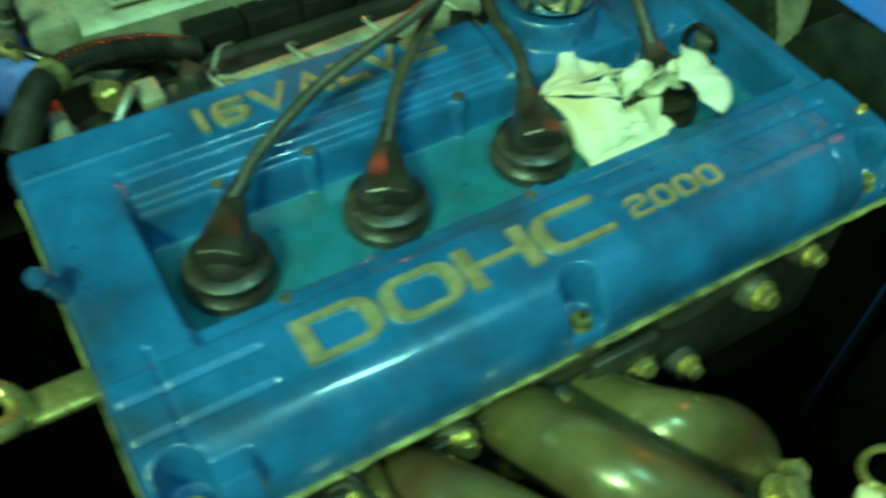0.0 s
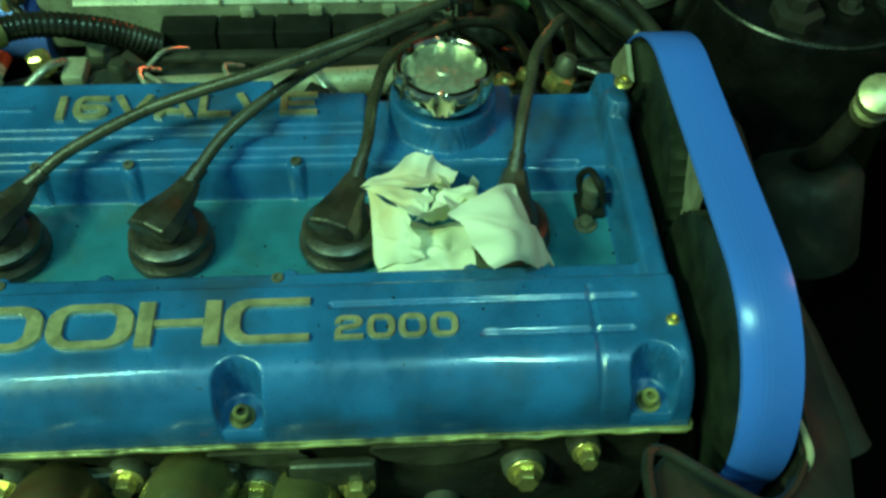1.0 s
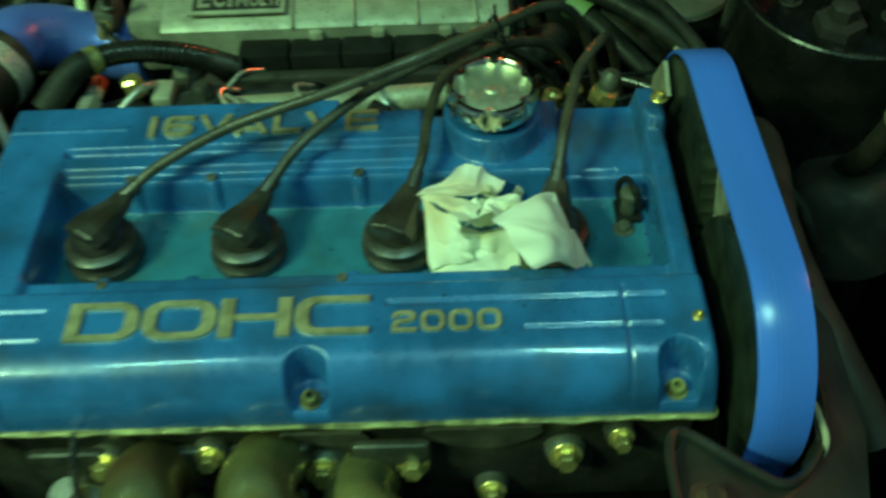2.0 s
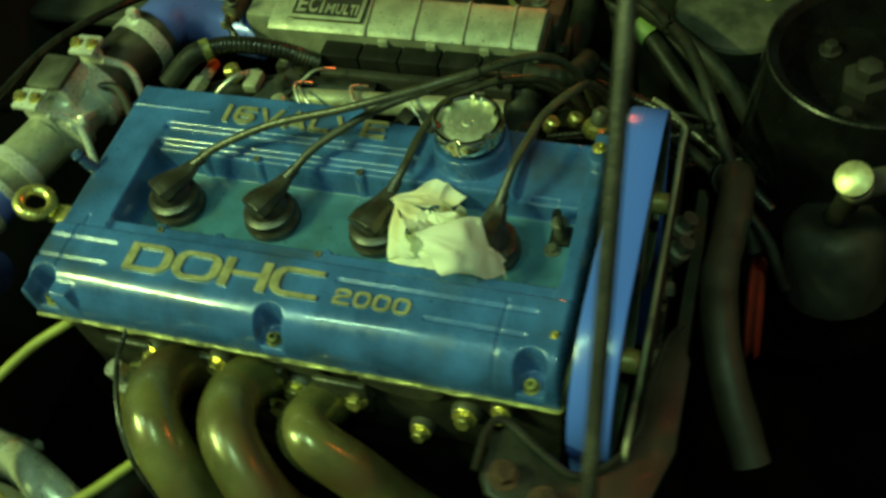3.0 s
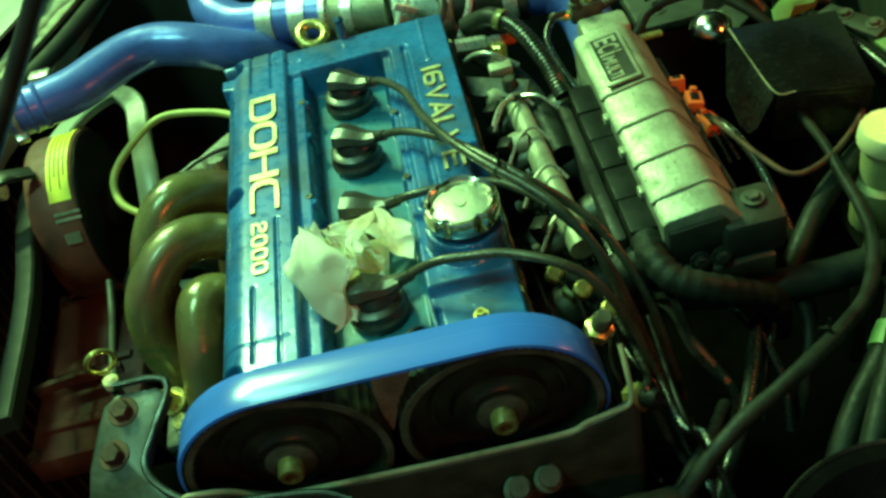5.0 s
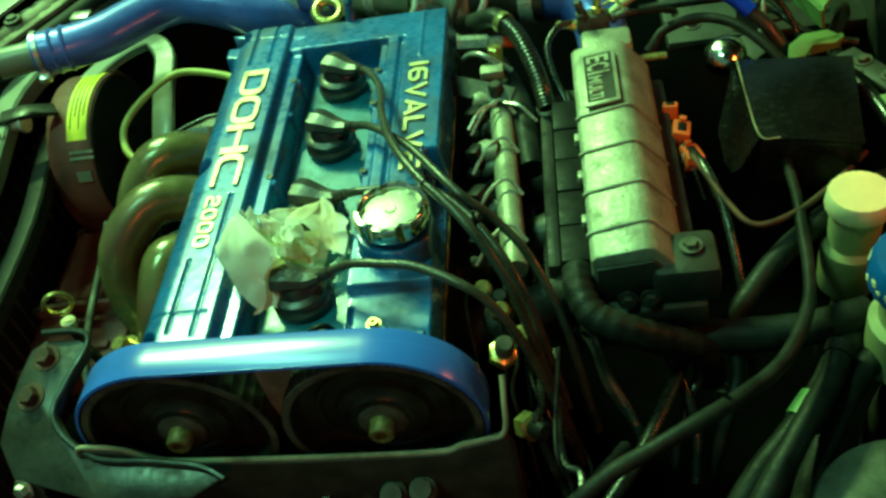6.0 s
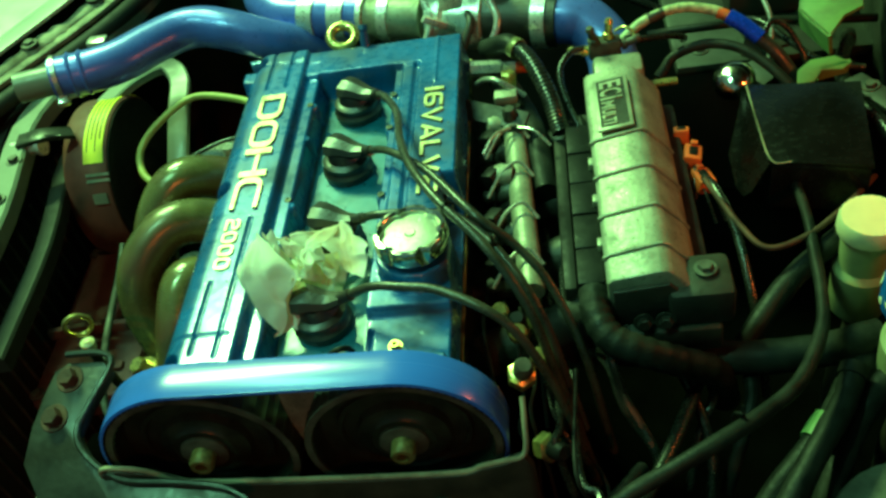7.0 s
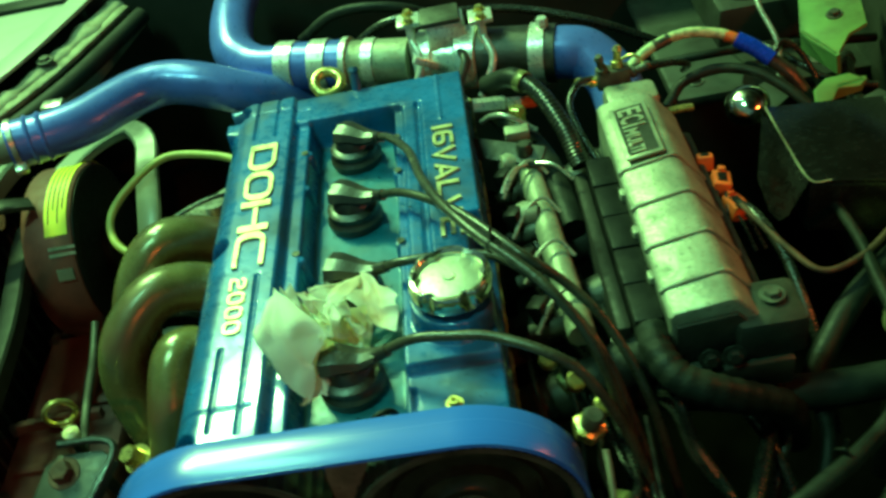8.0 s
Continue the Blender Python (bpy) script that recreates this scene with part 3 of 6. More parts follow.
# ---- tissue ----
def tissue():
    ob = thing("crumpled_tissue", "crumpled white tissue paper stained with oil", "tissue", (0, 0, 0))
    # each sheet: four corners, how far its middle bulges, and how crumpled it is
    sheets = [
        ((-0.059, 0.016, 0.050), (-0.029, -0.023, 0.017), (-0.009, 0.001, 0.055), (-0.038, 0.040, 0.069), 0.013, 0.42),
        ((-0.030, -0.021, 0.018), (-0.012, -0.013, 0.013), (-0.006, 0.006, 0.040), (-0.010, 0.002, 0.054), -0.006, 0.35),
        ((-0.038, 0.040, 0.068), (-0.026, 0.038, 0.068), (-0.014, 0.026, 0.036), (-0.030, 0.022, 0.044), -0.008, 0.40),
        ((-0.022, 0.055, 0.047), (-0.027, 0.036, 0.064), (-0.010, 0.022, 0.038), (-0.008, 0.040, 0.030), 0.007, 0.40),
        ((0.014, 0.080, 0.033), (-0.029, 0.073, 0.014), (-0.030, 0.046, 0.024), (-0.022, 0.055, 0.046), 0.007, 0.35),
        ((0.014, 0.080, 0.033), (0.038, 0.052, 0.034), (0.034, 0.028, 0.021), (0.004, 0.044, 0.042), 0.007, 0.32),
        ((0.014, 0.080, 0.032), (0.004, 0.044, 0.042), (-0.012, 0.044, 0.036), (-0.022, 0.055, 0.046), -0.005, 0.30),
        ((-0.014, 0.040, 0.046), (0.004, 0.040, 0.046), (0.006, 0.018, 0.030), (-0.014, 0.022, 0.030), -0.012, 0.60),
        ((-0.004, 0.036, 0.042), (0.010, 0.026, 0.042), (0.012, 0.018, 0.018), (-0.004, 0.022, 0.022), 0.009, 0.55),
        ((-0.016, 0.030, 0.048), (-0.004, 0.024, 0.044), (-0.002, 0.016, 0.022), (-0.014, 0.020, 0.024), 0.008, 0.55),
        ((0.004, 0.044, 0.040), (0.020, 0.034, 0.034), (0.012, 0.018, 0.016), (0.000, 0.026, 0.024), 0.008, 0.45),
        ((-0.030, 0.073, 0.012), (-0.037, 0.022, 0.020), (-0.016, 0.020, 0.030), (-0.014, 0.062, 0.028), 0.005, 0.40),
        ((-0.030, 0.070, 0.004), (-0.030, 0.008, 0.004), (0.012, 0.016, 0.004), (0.012, 0.064, 0.004), 0.012, 0.40),
    ]
    for k, (a, b, c, d, bulge, rough) in enumerate(sheets):
        a, b, c, d = (Vector(q) for q in (a, b, c, d))
        nrm = (c - a).cross(d - b).normalized()
        bm = bmesh.new()
        n = 26
        grid = []
        for j in range(n + 1):
            row = []
            for i in range(n + 1):
                u, v = i / n, j / n
                p = a * (1 - u) * (1 - v) + b * u * (1 - v) + c * u * v + d * (1 - u) * v
                q = Vector((u * 1.35 + k * 7.3, v * 1.35, k * 3.7))
                h = bulge * 4 * (u - u * u) * 4 * (v - v * v) * 0.8 + rough * (0.013 * noise.noise(q) + 0.010 * (abs(noise.noise(q * 1.9)) - 0.2)) + 0.0003 * noise.noise(q * 11)
                side = Vector((noise.noise(q * 1.7 + Vector((9, 0, 0))), noise.noise(q * 1.7 + Vector((0, 9, 0))), noise.noise(q * 1.7)))
                row.append(bm.verts.new(p + nrm * h + side * (0.003 + 0.006 * rough)))
            grid.append(row)
        for j in range(n):
            for i in range(n):
                bm.faces.new((grid[j][i], grid[j][i + 1], grid[j + 1][i + 1], grid[j + 1][i]))
        part("sheet", bm, TISSUE, ob, "", 60)
    return ob


tissue()


# ---- timing gear ----
CAMS = ((-0.0735, 0.0), (0.0715, -0.004))


def belt():
    ob = thing("timing_belt", "bright blue toothed timing belt round both cam sprockets", "timing belt")
    r, zc = 0.0705, -0.002
    path = []
    for a in range(-20, 91, 5):
        t = radians(a)
        path.append((CAMS[1][0] + r * math.cos(t), CAMS[1][1] + r * math.sin(t)))
    for a in range(90, 201, 5):
        t = radians(a)
        path.append((CAMS[0][0] + r * math.cos(t), CAMS[0][1] + r * math.sin(t)))
    path = [(path[0][0] - 0.012, path[0][1] - 0.30), (path[0][0] - 0.004, path[0][1] - 0.1)] + path + [(path[-1][0] + 0.004, path[-1][1] - 0.1), (path[-1][0] + 0.012, path[-1][1] - 0.30)]
    bm = bmesh.new()
    rows = []
    for k, (x, z) in enumerate(path):
        px, pz = path[max(k - 1, 0)]
        qx, qz = path[min(k + 1, len(path) - 1)]
        t = Vector((qx - px, 0, qz - pz)).normalized()
        nrm = Vector((t.z, 0, -t.x))
        if nrm.dot(Vector((x, 0, z + 0.01))) < 0:
            nrm = -nrm
        a = Vector((x, 0, z))
        rows.append([bm.verts.new(a + nrm * o + Vector((0, yy, 0))) for o, yy in ((0.0, -0.117), (0.0022, -0.1165), (0.0026, -0.1155), (0.0026, -0.0895), (0.0022, -0.0885), (0.0, -0.088))])
    for a, b in zip(rows, rows[1:]):
        for j in range(6):
            bm.faces.new((a[j], a[(j + 1) % 6], b[(j + 1) % 6], b[j]))
    part("band", bm, BELT, ob, "", 50)
    for k in range(2, len(path) - 2):
        bm = bmesh.new()
        t = Vector((path[k + 1][0] - path[k - 1][0], 0, path[k + 1][1] - path[k - 1][1])).normalized()
        nrm = Vector((t.z, 0, -t.x))
        if nrm.dot(Vector((path[k][0], 0, path[k][1] + 0.01))) < 0:
            nrm = -nrm
        q = Vector((path[k][0], 0, path[k][1]))
        ends = [[bm.verts.new(q + t * a + nrm * o + Vector((0, yy, 0))) for a, o in ((-0.0019, 0.0002), (-0.0013, -0.0018), (0.0013, -0.0018), (0.0019, 0.0002))] for yy in (-0.1165, -0.0885)]
        for e in range(4):
            bm.faces.new((ends[0][e], ends[0][(e + 1) % 4], ends[1][(e + 1) % 4], ends[1][e]))
        bm.faces.new(ends[0])
        bm.faces.new(ends[1][::-1])
        part("tooth", bm, BLACK, ob, "", 0)
    return ob


belt()


def sprocket(x, z):
    ob = thing("cam_sprocket", "dark toothed cam sprocket behind the blue belt", "cam sprocket", (x, -0.102, z), "cam sprockets")
    lay = Matrix.Rotation(radians(90), 4, "X")
    bm = lathe([(0.060, -0.013), (0.0695, -0.013), (0.0695, 0.013), (0.0635, 0.013), (0.0615, 0.004), (0.0595, -0.001), (0.0490, -0.002), (0.0475, 0.001), (0.0445, 0.001), (0.043, -0.002), (0.034, -0.001), (0.032, 0.0045), (0.024, 0.0065), (0.0225, 0.0085), (0.020, 0.0085)], 96, lay, None, lambda a, zz: 1 - (0.022 if math.cos(48 * a) > 0 and abs(zz) > 0.0125 else 0))
    part("wheel", bm, SPROCKET, ob)
    part("front_flange", lathe([(0.0640, 0.0125), (0.0690, 0.0128), (0.0690, 0.0142), (0.0640, 0.0142)], 64, lay, None, None, True), DARKALU, ob)
    part("hub_washer", lathe([(0.0175, 0.006), (0.0175, 0.0105), (0.016, 0.0115)], 32, lay), DARKALU, ob)
    part("hub_bolt", lathe([(0.0090, 0.011), (0.0090, 0.021), (0.0078, 0.0228), (0.0046, 0.0228), (0.0044, 0.017)], 12, lay), GASKET, ob, "yellowed round headed bolt")
    return ob


for cx, cz in CAMS:
    sprocket(cx, cz)


def timing_covers():
    ob = thing("timing_cover", "black lower timing cover with a pale worn edge", "timing cover")
    back = [(-0.142, -0.30), (-0.142, -0.05), (-0.12, -0.012), (0.12, -0.012), (0.140, -0.05), (0.140, -0.30)]
    # shade of the gap behind the belt is put into this plate's colour
    part("backing_plate", prism(back, 0.004, Matrix.Translation((0, -0.080, 0)) @ Matrix.Rotation(radians(90), 4, "X"), 0.001), SHADEBLACK, ob)
    front = [(-0.146, -0.34), (-0.146, 0.006), (-0.131, 0.009), (-0.112, 0.003), (-0.088, -0.013), (-0.010, -0.0195), (0.070, -0.0235), (0.112, -0.0235), (0.124, -0.0175), (0.140, -0.0130), (0.155, -0.0060), (0.160, -0.020), (0.160, -0.34)]
    part("shell", prism(front, 0.006, Matrix.Translation((0, -0.124, 0)) @ Matrix.Rotation(radians(90), 4, "X"), 0.002), SHELL, ob)
    lip = [(x, -0.127, z + 0.001) for x, z in front[1:11]]
    part("lip", tube([(-0.1475, -0.126, -0.030)] + lip + [(0.157, -0.112, 0.012), (0.157, -0.100, 0.022)], 0.0019, 8, 5), SEAM, ob, "scuffed cover edge")
    part("divider", prism([(-0.003, -0.008), (0.003, 0.008), (0.012, 0.030), (0.028, 0.063), (-0.003, 0.063), (-0.006, 0.040), (-0.006, 0.014)], 0.004, Matrix.Translation((0.0, -0.098, 0)) @ Matrix.Rotation(radians(90), 4, "X")), ALU, ob, "pale metal web between the sprockets")
    # walls added to hide the lower belt run, near black like shade
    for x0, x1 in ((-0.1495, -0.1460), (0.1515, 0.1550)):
        part("side_wall", boxed(x0, x1, -0.1225, -0.0775, -0.34, -0.048, 0.001), SHADEBLACK, ob)
    part("side_web", prism([(0.098, 0.030), (0.120, -0.010), (0.138, -0.012), (0.140, 0.012), (0.122, 0.040)], 0.003, Matrix.Translation((0.0, -0.083, 0)) @ Matrix.Rotation(radians(90), 4, "X")), ALU, ob, "pale metal web beside the sprocket")
    part("stay", tube([(-0.126, -0.092, 0.034), (-0.116, -0.095, 0.034), (-0.100, -0.096, 0.031)], 0.0022, 8, 4), DARKALU, ob)
    part("panel_rib", boxed(-0.09, 0.10, -0.134, -0.130, -0.112, -0.104, 0.002), SHELL, ob)
    part("panel_rib", boxed(0.012, 0.020, -0.134, -0.130, -0.30, -0.066, 0.002), SHELL, ob)
    for x in (-0.02, 0.045, 0.075):
        bolt(ob, (x, -0.130, -0.085), (0, -1, 0.2), 0.007, 0.008, DARKALU, False)
    return ob


timing_covers()


# ---- engine block and head ----
def head():
    ob = thing("cylinder_head", "oily cast aluminium cylinder head and iron block", "engine block")
    part("head_casting", boxed(-0.106, 0.106, -0.076, 0.350, -0.13, -0.0088, 0.004), GRIME, ob)
    # block is near black to give the shade below the head
    part("block_casting", boxed(-0.12, 0.12, -0.076, 0.37, -0.52, -0.131, 0.006), SHADEBLACK, ob)
    random.seed(3)
    for y, z, r in ((0.268, -0.056, 0.0062), (0.205, -0.050, 0.0058), (0.141, -0.072, 0.0075), (0.088, -0.066, 0.0066), (0.041, -0.105, 0.0060), (-0.002, -0.060, 0.0066), (-0.032, -0.040, 0.0050), (0.168, -0.110, 0.006)):
        part("stud_boss", lathe([(r * 1.9, 0), (r * 1.8, 0.010), (r * 1.5, 0.013)], 16, axis((-0.102, y, z), (-1, 0, 0.3))), DARKALU, ob)
        bolt(ob, (-0.115, y, z + 0.004), (-1, 0, 0.35), r, 0.009, GOLD, False, True, "stud_nut")
    for y0, y1 in ((-0.06, 0.01), (0.10, 0.16)):
        part("cast_rib", boxed(-0.109, -0.104, y0, y1, -0.026, -0.018, 0.002), DARKALU, ob)
    part("heat_shield_strip", prism([(0.012, 0.004), (0.014, 0.012), (0.078, 0.012), (0.080, 0.004), (0.074, -0.010), (0.062, -0.022), (0.046, -0.027), (0.030, -0.024), (0.018, -0.010)], 0.003, Matrix.Translation((-0.112, 0, -0.034)) @ Matrix.Rotation(radians(90), 4, "Z") @ Matrix.Rotation(radians(78), 4, "X"), 0.0008), DARKALU, ob, "oily pressed flange")
    part("second_flange", prism([(0.112, 0.000), (0.116, 0.010), (0.162, 0.010), (0.168, 0.000), (0.158, -0.022), (0.140, -0.034), (0.122, -0.022)], 0.003, Matrix.Translation((-0.109, 0, -0.040)) @ Matrix.Rotation(radians(90), 4, "Z") @ Matrix.Rotation(radians(78), 4, "X"), 0.0008), DARKALU, ob, "grimy pressed flange")
    return ob


head()


def manifold():
    ob = thing("exhaust_manifold", "heat tinted tubular steel exhaust manifold", "exhaust manifold")
    for y in (0.290, 0.225, 0.170, 0.100):
        part("port_flange", boxed(-0.116, -0.107, y - 0.024, y + 0.024, -0.088, -0.040, 0.006), GRIME, ob)
    runs = [
        [(-0.108, 0.238, -0.070), (-0.140, 0.236, -0.033), (-0.180, 0.220, -0.014), (-0.207, 0.196, -0.036), (-0.222, 0.172, -0.086), (-0.209, 0.150, -0.150), (-0.190, 0.129, -0.223)],
        [(-0.108, 0.170, -0.058), (-0.145, 0.172, -0.030), (-0.181, 0.157, -0.020), (-0.209, 0.128, -0.042), (-0.214, 0.108, -0.084), (-0.193, 0.086, -0.145), (-0.166, 0.066, -0.213)],
        [(-0.108, 0.116, -0.085), (-0.139, 0.118, -0.060), (-0.161, 0.108, -0.047), (-0.169, 0.073, -0.073), (-0.173, 0.044, -0.114), (-0.167, 0.017, -0.172), (-0.162, -0.006, -0.235)],
        [(-0.108, 0.290, -0.095), (-0.135, 0.288, -0.100), (-0.156, 0.276, -0.120), (-0.168, 0.255, -0.16), (-0.17, 0.24, -0.21), (-0.175, 0.2, -0.25)],
    ]
    for r in runs:
        part("runner", tube(r, 0.0215, 24, 9), STEELTUBE, ob)
    for x, y, z in ((-0.206, 0.052, -0.10), (-0.196, 0.034, -0.115), (-0.213, 0.068, -0.12)):
        bolt(ob, (x, y, z), (-0.3, -0.3, 1), 0.0085, 0.016, GOLD, False, True, "flange_nut")
    part("support_flange", boxed(-0.222, -0.186, 0.020, 0.075, -0.135, -0.120, 0.006), DARKALU, ob)
    part("collector", tube([(-0.19, 0.22, -0.25), (-0.19, 0.1, -0.26), (-0.18, -0.03, -0.26)], 0.035, 20, 6), STEELTUBE, ob)
    part("sensor_stub", lathe([(0.012, 0), (0.012, 0.03), (0.008, 0.034), (0.008, 0.05)], 16, axis((-0.145, 0.262, -0.07), (0.0, 0.3, 1))), STEEL, ob, "bright metal sensor")
    return ob


manifold()


# ---- boost pipes behind the engine ----
def clamp(parent, place, way, r, w=0.012, mat=None):
    ob = part("clamp", lathe([(r, -w / 2), (r + 0.0016, -w / 2), (r + 0.0016, w / 2), (r, w / 2)], 40, axis(place, way)), mat or STEEL, parent, "bright hose clamp")
    s = part("clamp_screw", boxed(-0.006, 0.006, -0.004, 0.004, r, r + 0.010, 0.0015, 2, axis(place, way) @ Matrix.Rotation(radians(60), 4, "Z") @ Matrix.Rotation(radians(90), 4, "X") @ Matrix.Rotation(radians(90), 4, "Z")), STEEL, ob)
    return ob


def lower_pipe():
    ob = thing("boost_pipe", "bent blue metal boost pipe", "pipe")
    part("pipe", tube([(-0.066, 0.470, -0.055), (-0.096, 0.450, -0.020), (-0.127, 0.440, 0.000), (-0.162, 0.443, 0.015), (-0.199, 0.450, 0.022), (-0.228, 0.442, 0.024), (-0.254, 0.418, 0.026), (-0.280, 0.390, 0.028), (-0.311, 0.372, 0.031), (-0.345, 0.360, 0.034)], 0.0235, 32, 10), PIPEBLUE, ob)
    d = (-1, -0.36, 0.08)
    for k in (0, 1):
        part("bead", lathe([(0.0235, -0.003), (0.0255, 0), (0.0235, 0.003)], 32, axis((-0.313 - 0.012 * k, 0.3715 - 0.0042 * k, 0.0312 + 0.001 * k), d)), PIPEBLUE, ob)
    part("end_stub", tube([(-0.343, 0.3605, 0.034), (-0.382, 0.349, 0.036)], 0.0165, 20, 2), BODY, ob, "pale stub behind the pipe")
    clamp(ob, (-0.340, 0.3615, 0.0338), d, 0.0238, 0.005)
    return ob


lower_pipe()


def upper_pipe():
    ob = thing("intake_pipe", "blue intake pipe with hose couplers and clamps", "pipe")
    a, b = Vector((-0.13, 0.492, -0.002)), Vector((0.215, 0.400, -0.002))
    w = (b - a).normalized()
    at = lambda u: a + (b - a) * u
    part("left_elbow", tube([at(0.14), at(0.08), (-0.122, 0.496, 0.0), (-0.143, 0.524, 0.008), (-0.147, 0.582, 0.02), (-0.138, 0.66, 0.03)], 0.0245, 32, 8), PIPEBLUE, ob)
    part("coupler", tube([at(0.12), at(0.34)], 0.0265, 32, 2), PIPEBLUE, ob, "blue silicone coupler")
    for u in (0.155, 0.262):
        clamp(ob, at(u), w, 0.0268, 0.019, POLISHED)
    part("middle_pipe", tube([at(0.31), at(0.36), at(0.54)], 0.0245, 32, 4), ALU, ob)
    clamp(ob, at(0.42), w, 0.0248, 0.012, POLISHED)
    part("flange_ring", lathe([(0.024, -0.004), (0.029, -0.003), (0.029, 0.003), (0.024, 0.004)], 32, axis(at(0.345), w)), POLISHED, ob)
    part("valve_body", lathe([(0.024, -0.034), (0.031, -0.032), (0.031, -0.016), (0.026, -0.013), (0.026, 0.008), (0.033, 0.011), (0.033, 0.030), (0.024, 0.034)], 28, axis(at(0.66), w)), POLISHED, ob, "ribbed bright valve body")
    part("valve_top", boxed(-0.020, 0.020, -0.016, 0.016, 0.02, 0.048, 0.004, 2, Matrix.Translation(at(0.66))), POLISHED, ob)
    part("valve_lid", boxed(-0.024, 0.016, -0.018, 0.018, 0.047, 0.053, 0.002, 2, Matrix.Translation(at(0.66))), DARKALU, ob)
    for u in (0.555, 0.765):
        br = part("valve_bracket", boxed(-0.004, 0.004, -0.012, 0.012, -0.030, 0.046, 0.002, 2, Matrix.Translation(at(u))), POLISHED, ob, "bright metal bracket")
        part("bracket_foot", boxed(-0.012, 0.012, -0.014, 0.012, 0.044, 0.049, 0.0015, 2, Matrix.Translation(at(u))), POLISHED, br)
        for yy in (-0.009, 0.008):
            bolt(br, at(u) + Vector((0.0, yy, 0.049)), (0, 0, 1), 0.0042, 0.005, GOLD, False, True, "bracket_bolt")
        part("bracket_arm", tube([at(u) + Vector((0, -0.012, 0.03)), at(u) + Vector((0.006, -0.030, 0.012)), at(u) + Vector((-0.012, -0.042, -0.02))], 0.0040, 10, 5), POLISHED, br)
    part("lever", boxed(-0.020, 0.020, -0.003, 0.003, -0.004, 0.004, 0.0015, 2, pose(at(0.60).x, at(0.60).y - 0.034, 0.012, 0, 35, 20)), POLISHED, ob)
    part("vacuum_stub", tube([at(0.69) + Vector((0, -0.02, 0.02)), at(0.70) + Vector((0, -0.038, 0.016)), at(0.66) + Vector((0, -0.055, -0.01))], 0.0045, 10, 5), RUBBER, ob)
    part("rubber_hose", tube([at(0.75), at(0.97)], 0.0295, 32, 3), RUBBER, ob)
    clamp(ob, at(0.92), w, 0.0298, 0.015, POLISHED)
    bolt(ob, at(0.935) + Vector((0, 0, 0.030)), (0, 0, 1), 0.006, 0.010, POLISHED, False, False, "clamp_bolt")
    part("right_elbow", tube([at(0.94), at(1.0), (0.232, 0.394, -0.006), (0.250, 0.374, -0.02), (0.256, 0.345, -0.035), (0.254, 0.31, -0.038)], 0.0265, 32, 8), PIPEBLUE, ob)
    return ob


upper_pipe()


def lifting_eye():
    ob = thing("lifting_eye", "yellow plated engine lifting eye", "bracket", (-0.028, 0.385, 0.012))
    ring = bmesh.new()
    pts = [(0.0135 * math.cos(t), 0.0135 * math.sin(t), 0) for t in (2 * math.pi * i / 24 for i in range(25))]
    tube(pts, 0.0052, 10, 2, ring)
    bmesh.ops.transform(ring, matrix=pose(0, 0.012, 0.004, 25, 8, 0), verts=ring.verts)
    part("ring", ring, GOLD, ob)
    part("shank", boxed(-0.009, 0.009, -0.035, 0.003, -0.012, -0.006, 0.002), GOLD, ob)
    return ob


lifting_eye()


